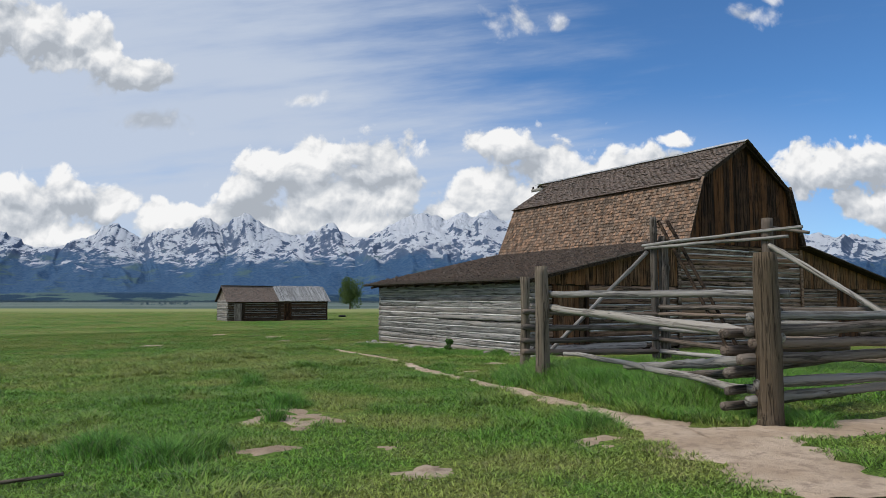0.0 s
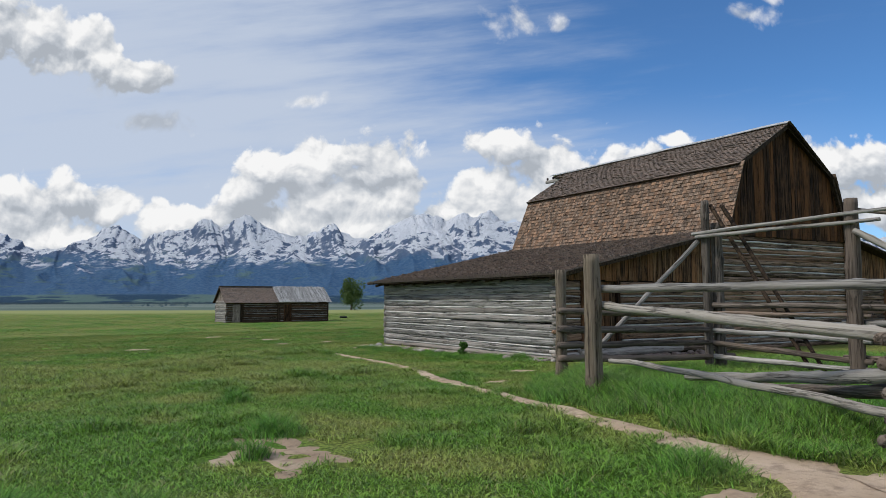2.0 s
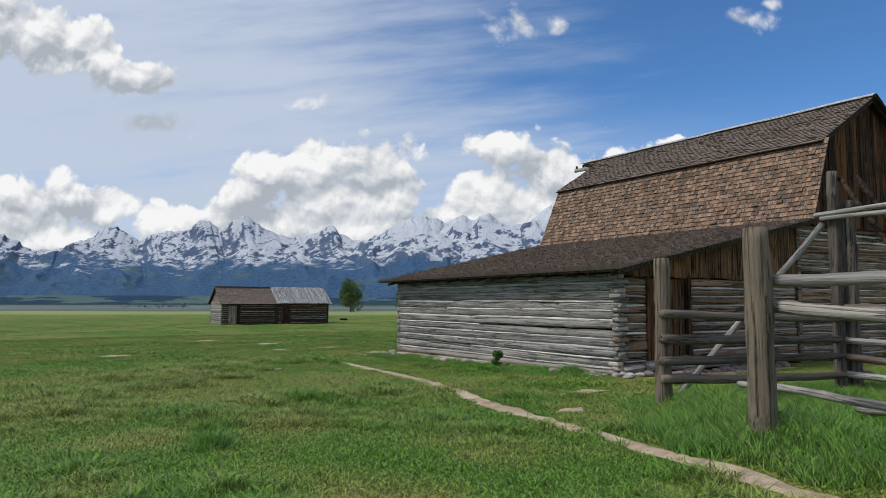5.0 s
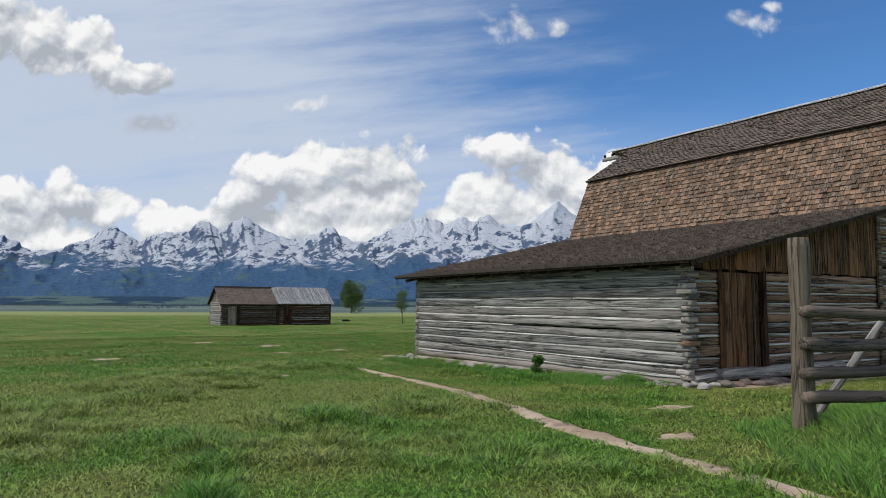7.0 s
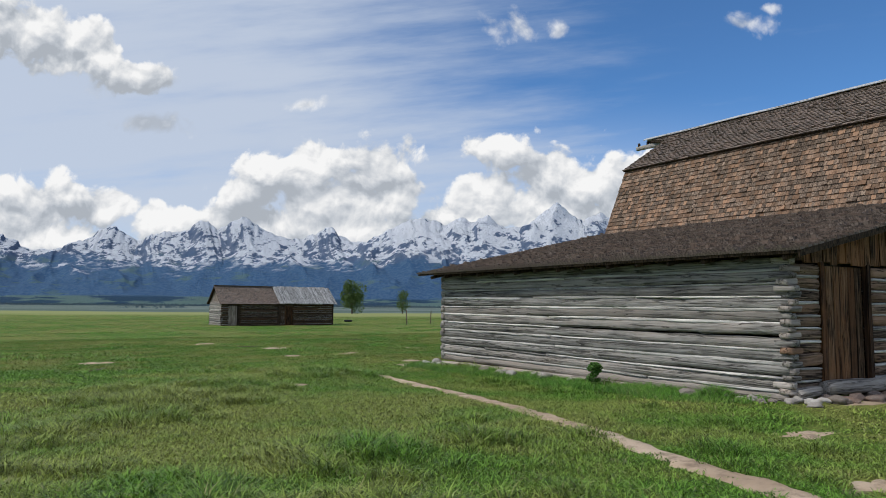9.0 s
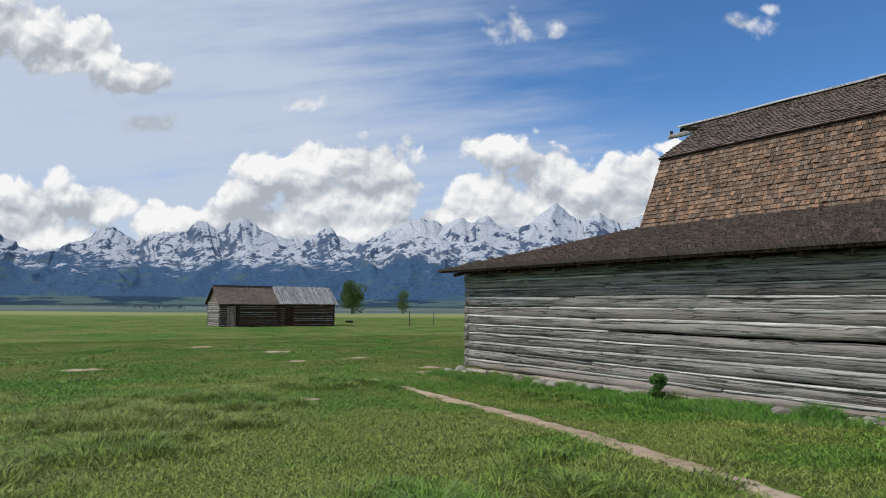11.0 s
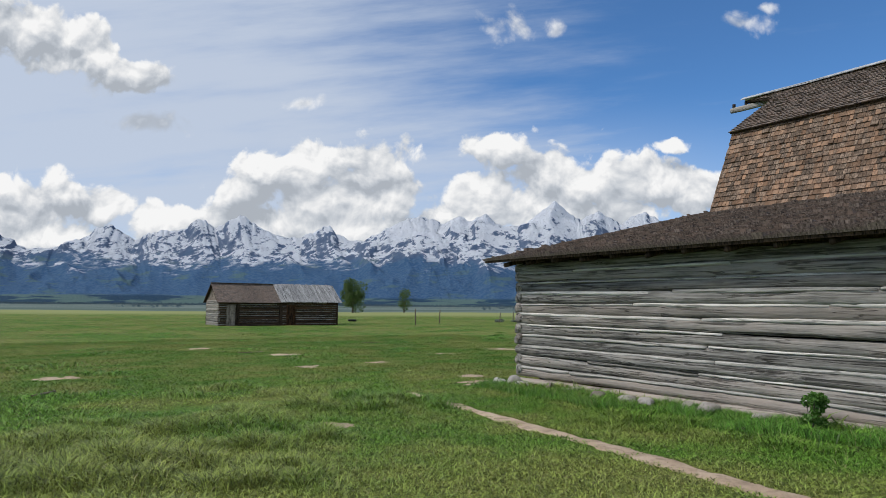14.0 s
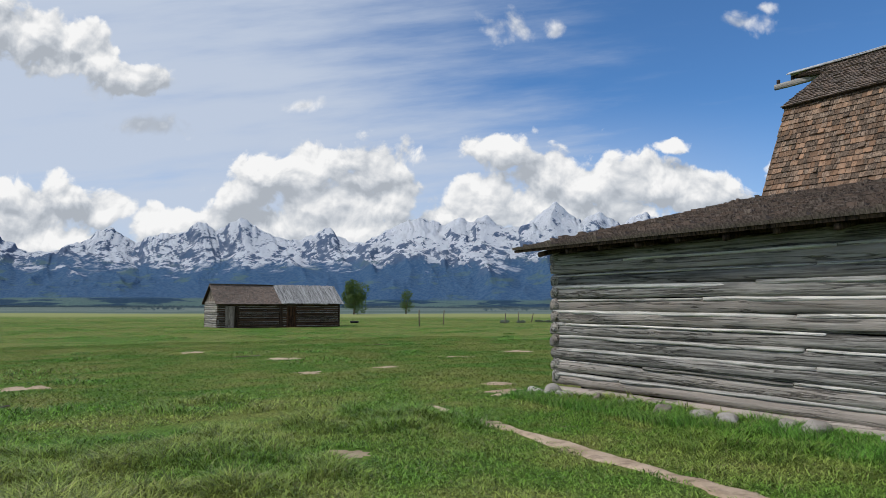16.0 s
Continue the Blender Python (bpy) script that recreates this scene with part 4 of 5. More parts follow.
def log_wall(parent, name, p0, p1, z0, z1, mat, rng, course=0.215, over=0.1, label="", shift=0.0, thick=0.10, chink=0.03, foot=None):
    """A wall of hewn logs laid on one another, each a piece of its own, with split poles wedged into the joints."""
    wall = thing(name, label, "wall")
    del wall["category"]
    wall.parent = parent
    p0, p1 = Vector((*p0, 0)), Vector((*p1, 0))
    d = (p1 - p0).normalized()
    n = max(1, round((z1 - z0) / course))
    hgt = (z1 - z0) / n
    full = (p1 - p0).length
    for k in range(n):
        e0, e1 = over * rng.uniform(0.6, 1.2), over * rng.uniform(0.6, 1.2)
        a, b = p0 - d * e0, p1 + d * e1
        z = z0 + (k + 0.5) * hgt + shift
        me = log_mesh((b - a).length, thick * rng.uniform(0.88, 1.08), hgt * rng.uniform(0.43, 0.47), rng, square=rng.uniform(2.4, 3.8), wob=0.13, bow=0.009, step=0.16, knots=int(full * 0.8))
        tilt = rng.uniform(-0.016, 0.016)
        part("log", me, foot if foot and (k == 0 or (k < 4 and rng.random() < 0.5)) else mat, wall, along(a + Vector((0, 0, z - tilt)), b + Vector((0, 0, z + tilt))))
        if k < n - 1:
            zc = z + hgt * 0.5 - chink * 0.3
            x = 0.03
            while x < full - 0.1:
                ln = min(rng.uniform(2.4, 6.5), full - x - 0.02)
                if ln < 0.25:
                    break
                if rng.random() > 0.02:
                    ca, cb = p0 + d * x, p0 + d * (x + ln)
                    up = rng.uniform(-0.006, 0.006)
                    me = log_mesh(ln, thick * rng.uniform(0.94, 1.10), chink * rng.uniform(0.6, 1.25), rng, square=3.0, wob=0.22, bow=0.008, step=0.2, sides=10)
                    part("chinking", me, M_CHINK if rng.random() > 0.12 else mat, wall, along(ca + Vector((0, 0, zc + up - tilt * 0.6)), cb + Vector((0, 0, zc - up + tilt * 0.6))))
                x += ln + rng.uniform(0.005, 0.05)
    return wall


def boarding(parent, name, x0, x1, z0, top, y_of, mat, rng, label="", width=0.2):
    wall = thing(name, label, "wall")
    del wall["category"]
    wall.parent = parent
    x = x0
    ang = math.atan(-0.085)
    while x < x1 - 0.03:
        w = min(width * rng.uniform(0.75, 1.25), x1 - x)
        za, zb = top(x + 0.01), top(x + w - 0.01)
        if min(za, zb) > z0 + 0.06:
            me = board_mesh(w - 0.008, za - z0, 0.028, rng, zb - za, 0.025)
            part("board", me, mat, wall, pose(x, y_of(x) - 0.03 + rng.uniform(-0.008, 0.008), z0, 0, 0, math.degrees(ang)))
        x += w
    return wall


def door_leaf(parent, p0, p1, z0, z1, mat, rng, label, boards=6, out=0.0):
    d = thing("door", label, "door")
    del d["category"]
    d.parent = parent
    a, b = Vector((*p0, 0)), Vector((*p1, 0))
    w = (b - a).length / boards
    for k in range(boards):
        me = board_mesh(w - 0.007, z1 - z0, 0.032, rng, 0.0, 0.008)
        q = a.lerp(b, k / boards)
        part("board", me, mat, d, Matrix.Translation((q.x, q.y + out, z0)) @ Matrix.Rotation(math.atan2(b.y - a.y, b.x - a.x), 4, "Z"))
    return d


def build_barn():
    rng = random.Random(4)
    barn = thing("barn", "weathered brown log barn with a shingled gambrel roof and lean-tos", "barn")
    log_wall(barn, "wall_south", (0.08, 0.0), (0.27, FAR_Y), 0.02, 2.46, M_LOG_GREY, rng, 0.222, 0.07, "silver-grey hewn log wall, split and weathered", chink=0.038, foot=M_LOG_PALE)
    # sill log half sunk in the turf
    part("sill", log_mesh(10.3, 0.12, 0.115, rng, wob=0.12, bow=0.012, step=0.2), M_LOG_PALE, barn, along((0.07, 0.05, -0.02), (0.26, FAR_Y + 0.03, -0.10)))
    F = lambda x: (x, front(x) + 0.06)
    log_wall(barn, "wall_east", F(0.24), F(0.98), 0.16, 2.36, M_LOG_BROWN, rng, 0.212, 0.05, "brown round log wall beside the door", thick=0.10, chink=0.036)
    log_wall(barn, "wall_east", F(2.52), F(6.72), 0.16, 2.36, M_LOG_BROWN, rng, 0.212, 0.02, "brown round log wall", thick=0.10, chink=0.036)
    log_wall(barn, "wall_east", F(6.86), F(14.0), 0.10, 4.02, M_LOG_BROWN, rng, 0.205, 0.1, "brown round log wall under the gable", thick=0.10, chink=0.032)
    log_wall(barn, "wall_east", F(14.15), F(16.6), 0.1, 2.36, M_LOG_BROWN, rng, 0.19, 0.02, "brown round log wall", thick=0.09, chink=0.013)
    log_wall(barn, "wall_east", F(18.3), F(20.8), 0.1, 2.36, M_LOG_BROWN, rng, 0.19, 0.02, "brown round log wall", thick=0.09, chink=0.013)
    # squared log ends locked into the corner
    for k in range(21):
        z = 0.12 + k * 0.112
        out, w = rng.uniform(-0.07, 0.02), rng.uniform(0.07, 0.115)
        me = log_mesh(0.34 + rng.uniform(-0.06, 0.04), w, rng.uniform(0.044, 0.058), rng, square=9.0, wob=0.22, bow=0.004, step=0.09, sides=16)
        if k % 2:
            part("log_end", me, rng.choice((M_LOG_GREY, M_LOG_PALE, M_LOG_BROWN)), barn, along((out, -0.02 + rng.uniform(-0.03, 0.03), z), (0.32, -0.05, z + rng.uniform(-0.015, 0.015))))
        else:
            part("log_end", me, rng.choice((M_LOG_GREY, M_LOG_PALE, M_LOG_BROWN)), barn, along((0.06 + rng.uniform(-0.03, 0.05), -0.15 + rng.uniform(-0.04, 0.03), z), (0.08, 0.3, z + rng.uniform(-0.015, 0.015))))
    # sill under the door
    part("sill", log_mesh(4.1, 0.13, 0.120, rng, wob=0.16, bow=0.02, step=0.2, knots=4), M_LOG_PALE, barn, along((0.78, front(0.78) - 0.17, 0.26), (4.86, front(4.86) - 0.12, 0.31)))
    part("sill", log_mesh(0.9, 0.10, 0.10, rng, wob=0.14), M_LOG_PALE, barn, along((0.10, -0.09, 0.19), (0.98, front(0.98) - 0.02, 0.21)))
    door_leaf(barn, (1.06, front(1.06) + 0.04), (2.34, front(2.34) + 0.04), 0.31, 2.33, M_DOOR, rng, "dark brown door of upright boards", 6)
    for x in (0.96, 2.36):
        part("door_post", board_mesh(0.12, 2.10, 0.10, rng), M_BOARD, barn, pose(x, front(x) - 0.06, 0.28))
    door_leaf(barn, (16.7, front(16.7) + 0.05), (18.2, front(18.2) + 0.05), 0.2, 2.3, M_BOARD, rng, "dark brown door of upright boards", 6)
    # boards over the logs
    boarding(barn, "boarding", 0.15, 6.74, 2.37, lambda x: lean_z(x) - 0.07, lambda x: front(x), M_LEAN, rng, "weathered brown upright boards under the lean-to roof", 0.19)
    boarding(barn, "boarding", 14.12, 20.7, 2.37, lambda x: lean_z(x) - 0.07, lambda x: front(x), M_LEAN, rng, "weathered brown upright boards under the lean-to roof", 0.19)
    boarding(barn, "gable", JOIN_X + 0.03, 2 * RIDGE_X - JOIN_X - 0.03, 4.0, lambda x: gambrel_z(x) - 0.07, lambda x: front(x) - 0.06, M_BOARD, rng, "tall gable of dark brown upright boards", 0.185)
    for x in (6.70, 14.0):
        part("corner_board", board_mesh(0.16, lean_z(x) - 0.25, 0.06, rng), M_LOG_BROWN, barn, pose(x, front(x) - 0.10, 0.12))
    # plain walls that close the barn, their dark colour holding the shade inside
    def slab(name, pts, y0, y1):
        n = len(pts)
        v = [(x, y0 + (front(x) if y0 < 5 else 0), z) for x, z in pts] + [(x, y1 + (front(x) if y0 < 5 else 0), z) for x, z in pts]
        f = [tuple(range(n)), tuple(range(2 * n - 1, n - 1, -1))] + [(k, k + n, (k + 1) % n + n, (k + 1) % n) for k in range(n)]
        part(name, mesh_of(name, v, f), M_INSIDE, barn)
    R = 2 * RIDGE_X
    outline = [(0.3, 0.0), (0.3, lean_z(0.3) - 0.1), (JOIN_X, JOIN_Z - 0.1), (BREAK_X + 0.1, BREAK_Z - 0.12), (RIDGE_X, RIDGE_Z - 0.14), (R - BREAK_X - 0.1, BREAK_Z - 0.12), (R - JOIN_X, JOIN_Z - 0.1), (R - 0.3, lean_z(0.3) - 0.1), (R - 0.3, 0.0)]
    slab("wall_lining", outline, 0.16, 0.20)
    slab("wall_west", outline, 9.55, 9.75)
    log_wall(barn, "wall_west", (0.2, FAR_Y - 0.08), (5.5, FAR_Y - 0.08), 0.02, 2.46, M_LOG_GREY, rng, 0.222, 0.04, "silver-grey log ends and west wall", shift=0.05)
    boarding(barn, "boarding", 0.2, 6.7, 2.46, lambda x: lean_z(x) - 0.07, lambda x: FAR_Y - 0.06, M_BOARD, rng, "brown upright boards under the lean-to roof", 0.2)
    log_wall(barn, "wall_north", (R - 0.1, front(R)), (R - 0.1, FAR_Y), 0.02, 2.46, M_LOG_GREY, rng, 0.222, 0.07, "silver-grey hewn log wall")
    # roofs
    y_lean0 = lambda f: front(EAVE_X + f * (JOIN_X - EAVE_X)) - 0.58
    roof_side(barn, "lean_to_roof", (EAVE_X, EAVE_Z), (JOIN_X + 0.05, JOIN_Z + 0.01), y_lean0, lambda f: 10.72 - 0.45 * f, M_SHINGLE_OLD, rng, 0.16, single=4, butt=(0.040, 0.062), label="low lean-to roof of dark weathered shingles")
    roof_side(barn, "lower_roof", (JOIN_X - 0.04, JOIN_Z), (BREAK_X, BREAK_Z), lambda f: front(7.2) - 0.55, lambda f: 9.98 - 0.15 * f, M_SHINGLE, rng, 0.148, butt=(0.028, 0.048), label="steep roof slope of sunlit brown shingles")
    def prow(f):
        return 9.88 + (1.25 * (f - 0.80) / 0.20 if f > 0.80 else 0.0)
    roof_side(barn, "upper_roof", (BREAK_X - 0.13, BREAK_Z - 0.03), (RIDGE_X, RIDGE_Z), lambda f: front(8 + 2.4 * f) - 0.36, prow, M_SHINGLE_OLD, rng, 0.145, butt=(0.022, 0.042), label="upper roof slope of grey-brown shingles")
    roof_side(barn, "upper_roof", (R - BREAK_X + 0.13, BREAK_Z - 0.06), (RIDGE_X, RIDGE_Z - 0.04), lambda f: front(12) - 0.34, prow, M_SHINGLE_OLD, rng, 0.3)
    roof_side(barn, "lower_roof", (R - JOIN_X + 0.04, JOIN_Z), (R - BREAK_X, BREAK_Z), lambda f: front(13.2) - 0.34, lambda f: 9.9, M_SHINGLE, rng, 0.3)
    roof_side(barn, "lean_to_roof", (R - EAVE_X, EAVE_Z), (R - JOIN_X - 0.05, JOIN_Z + 0.01), lambda f: front(R - 7 * f) - 0.5, lambda f: 10.5, M_SHINGLE_OLD, rng, 0.3)
    # barge boards along the front edges of the roof
    def barge(a, b, w=0.14):
        ln = (Vector(b) - Vector(a)).length
        v = [(0, 0, -w), (ln, 0, -w), (ln, 0, 0), (0, 0, 0), (0, 0.03, -w), (ln, 0.03, -w), (ln, 0.03, 0), (0, 0.03, 0)]
        f = [(0, 1, 2, 3), (7, 6, 5, 4), (0, 4, 5, 1), (1, 5, 6, 2), (2, 6, 7, 3), (3, 7, 4, 0)]
        part("barge_board", mesh_of("barge_board", v, f), M_BOARD_DARK, barn, along(a, b))
    barge((EAVE_X, front(EAVE_X) - 0.56, EAVE_Z - 0.02), (JOIN_X, front(JOIN_X) - 0.54, JOIN_Z - 0.02), 0.09)
    barge((BREAK_X - 0.1, front(8) - 0.33, BREAK_Z - 0.03), (RIDGE_X, front(10.4) - 0.33, RIDGE_Z - 0.02))
    barge((RIDGE_X, front(10.4) - 0.33, RIDGE_Z - 0.02), (R - BREAK_X + 0.1, front(12.5) - 0.31, BREAK_Z - 0.03))
    barge((R - BREAK_X, front(12.9) - 0.31, BREAK_Z - 0.03), (R - JOIN_X, front(13.5) - 0.31, JOIN_Z))
    # rafter ends under the near eave
    for k in range(15):
        y = -0.25 + k * 0.74
        part("rafter", log_mesh(1.2, 0.045, 0.05, rng, step=0.4, sides=8), M_BOARD_DARK, barn, along((EAVE_X + 0.06, y, EAVE_Z - 0.105), (EAVE_X + 1.2, y, EAVE_Z - 0.105 + 1.14 * SLOPE)))
    part("wall_plate", log_mesh(10.6, 0.09, 0.06, rng), M_BOARD_DARK, barn, along((0.12, -0.1, 2.50), (0.30, 10.45, 2.50)))
    # ridge cap, hay beam and its iron
    v, f = [], []
    for k in range(13):
        y = front(RIDGE_X) - 0.4 + k * (11.2 + 0.4 - front(RIDGE_X)) / 12
        dz = 0.012 * math.sin(k * 1.7)
        v += [(RIDGE_X - 0.16, y, RIDGE_Z - 0.015 + dz), (RIDGE_X, y, RIDGE_Z + 0.085 + dz), (RIDGE_X + 0.16, y, RIDGE_Z - 0.015 + dz)]
        if k:
            b = 3 * k - 3
            f += [(b, b + 3, b + 4, b + 1), (b + 1, b + 4, b + 5, b + 2)]
    cap = part("ridge_cap", mesh_of("ridge_cap", v, f), M_METAL, barn, None, "pale galvanised ridge cap")
    cap.modifiers.new("thick", "SOLIDIFY").thickness = 0.02
    part("hay_beam", log_mesh(2.42, 0.05, 0.085, rng, square=5, wob=0.03), M_LOG_GREY, barn, along((RIDGE_X - 0.02, 9.2, 7.93), (RIDGE_X - 0.02, 11.62, 7.93)))
    for y in (11.52, 11.1):
        part("iron_fitting", log_mesh(0.14, 0.05, 0.05, rng, step=0.05, sides=8), M_IRON, barn, along((RIDGE_X - 0.02, y, 7.99), (RIDGE_X - 0.02, y, 8.13)))
    return barn


# ---- corral ----
A, B, E_, D_, C_ = (-6.31, -11.74), (-5.63, -6.93), (-3.9, -4.38), (0.12, -4.88), (0.15, -7.98)


def post(parent, xy, z1, r, mat, rng, lean=(0, 0), label="", z0=None):
    z = ground_at(*xy) if z0 is None else z0
    return pole("post", (xy[0], xy[1], z - 0.25), (xy[0] + lean[0], xy[1] + lean[1], z1), r, mat, parent, rng, taper=0.08, bow=0.006, label=label)


def build_corral():
    rng = random.Random(9)
    near = thing("pole_fence", "weathered grey pole fence between two thick posts", "fence", "corral fences")
    post(near, A, 2.42, 0.155, M_POST_BROWN, rng, (0.0, 0.02), "thick brown post with a checked top")
    post(near, B, 2.47, 0.135, M_POST, rng, (-0.02, 0.02), "thick grey-brown post with long checks")
    pole("rail", (B[0] + 0.17, B[1] + 0.2, 1.97), (A[0] + 0.2, A[1] - 0.15, 1.90), 0.060, M_POLE, near, rng, bow=0.014)
    pole("rail", (A[0] + 0.2, A[1] - 0.05, 1.36), (B[0] + 0.17, B[1] + 0.1, 1.72), 0.074, M_POLE, near, rng, bow=0.014)
    side = thing("pole_fence", "grey pole fence running off behind the thick post", "fence", "corral fences")
    end = (0.3, -12.9)
    for z, r in ((1.62, 0.06), (1.46, 0.075), (1.28, 0.065), (1.10, 0.07), (0.84, 0.07), (0.62, 0.065)):
        off = rng.uniform(0.12, 0.32)
        pole("rail", (A[0] - off, A[1] + 0.10 + rng.uniform(0, 0.1), z), (end[0], end[1] + rng.uniform(-0.1, 0.1), z + rng.uniform(-0.08, 0.08)), r, M_POLE if rng.random() > 0.4 else M_POLE_DARK, side, rng)
    post(side, (0.15, -12.75), 2.1, 0.13, M_POST, rng)
    # short ends laid crosswise by the thick post
    for z, r in ((1.42, 0.06), (1.18, 0.07), (0.95, 0.07), (0.70, 0.055), (0.50, 0.06)):
        pole("rail", (A[0] - 0.26, A[1] + 0.42 + rng.uniform(-0.05, 0.05), z), (A[0] + 2.6, A[1] + 0.55 + rng.uniform(-0.2, 0.2), z + rng.uniform(-0.10, 0.02)), r, M_POLE_DARK, side, rng)
    low = thing("fallen_pole", "pale grey pole lying low along the corral grass", "pole", "fallen poles")
    pole("pole", (A[0] + 0.1, A[1] + 0.25, 0.74), (-3.6, -5.4, 0.66), 0.052, M_POLE, low, rng, bow=0.03)
    fallen = thing("fallen_pole", "grey pole leaning from the corner into the grass", "pole", "fallen poles")
    pole("pole", (A[0] + 0.25, A[1] + 0.4, 1.08), (-3.0, -6.6, 0.42), 0.075, M_POLE, fallen, rng)
    fallen = thing("fallen_pole", "darker grey pole leaning from the corner into the grass", "pole", "fallen poles")
    pole("pole", (A[0] + 0.3, A[1] + 0.4, 0.90), (-3.1, -8.0, 0.42), 0.075, M_POLE_DARK, fallen, rng)

    back = thing("pole_fence", "dark pole fence between a grey post and the gate", "fence", "corral fences")
    post(back, E_, 2.38, 0.115, M_POST, rng, (0.02, 0.0))
    for (za, zb), r in zip(((1.56, 1.50), (1.20, 1.15), (0.91, 0.83), (0.64, 0.54)), (0.066, 0.072, 0.066, 0.072)):
        pole("rail", (E_[0] - 0.16, E_[1] - 0.13, za), (D_[0] + 0.75, D_[1] - 0.10, zb - 0.02), r, M_POLE_DARK, back, rng)
    pole("brace", (D_[0] - 0.05, D_[1] + 0.18, 3.12), (E_[0] + 0.45, E_[1] + 0.22, 0.22), 0.052, M_POLE, back, rng, bow=0.012)

    gate = thing("corral_gate", "tall gate of grey poles with crosspieces overhead", "gate")
    post(gate, D_, 4.03, 0.10, M_POLE_DARK, rng, (0.0, 0))
    post(gate, (D_[0] + 0.26, D_[1] - 0.10), 3.52, 0.13, M_POLE_DARK, rng)
    post(gate, C_, 3.68, 0.135, M_POLE_DARK, rng)
    pole("crosspiece", (D_[0] - 0.14, D_[1] + 0.25, 3.27), (C_[0] - 0.12, C_[1] - 0.85, 3.42), 0.042, M_POLE, gate, rng, bow=0.012)
    pole("crosspiece", (D_[0] - 0.16, D_[1] + 0.15, 3.20), (C_[0] - 0.13, C_[1] - 0.55, 3.22), 0.042, M_POLE, gate, rng, bow=0.012)
    pole("crosspiece", (C_[0] + 0.13, C_[1] + 0.12, 3.50), (C_[0] + 0.16, C_[1] - 0.85, 3.28), 0.04, M_POLE_DARK, gate, rng, bow=0.01)
    pole("brace", (D_[0] + 0.12, D_[1] - 0.05, 3.92), (0.22, -7.10, 0.36), 0.045, M_BOARD_DARK, gate, rng, bow=0.01)
    pole("brace", (D_[0] + 0.14, D_[1] - 0.32, 3.90), (0.24, -7.36, 0.36), 0.045, M_BOARD_DARK, gate, rng, bow=0.01)
    for k in range(5):
        f = 0.16 + 0.17 * k
        pole("rung", (0.25, -4.93 - 2.17 * f - 0.02, 3.92 - 3.56 * f), (0.27, -5.2 - 2.16 * f + 0.0, 3.90 - 3.54 * f), 0.03, M_BOARD_DARK, gate, rng)
    for (za, zb), r in zip(((1.67, 1.63), (1.50, 1.46), (1.09, 1.02), (0.83, 0.65), (0.54, 0.50)), (0.062, 0.05, 0.055, 0.062, 0.06)):
        pole("rail", (D_[0] + 0.05, D_[1] + 0.05, za), (C_[0] + 0.02, C_[1] - 0.25, zb), r, M_POLE if za in (1.09, 0.54) else M_POLE_DARK, gate, rng)
    pole("brace", (C_[0] - 0.06, C_[1] - 0.08, 3.08), (C_[0] - 0.04, -12.2, 0.30), 0.06, M_POLE, gate, rng, bow=0.015)

    rear = thing("pole_fence", "grey pole fence beyond the gate", "fence", "corral fences")
    for (za, zb), r in zip(((1.62, 1.66), (1.34, 1.30), (1.02, 1.05), (0.66, 0.7)), (0.065, 0.06, 0.065, 0.065)):
        pole("rail", (C_[0] + 0.12, C_[1] + 0.3, za), (0.2, -13.0, zb), r, M_POLE if rng.random() > 0.5 else M_POLE_DARK, rear, rng)


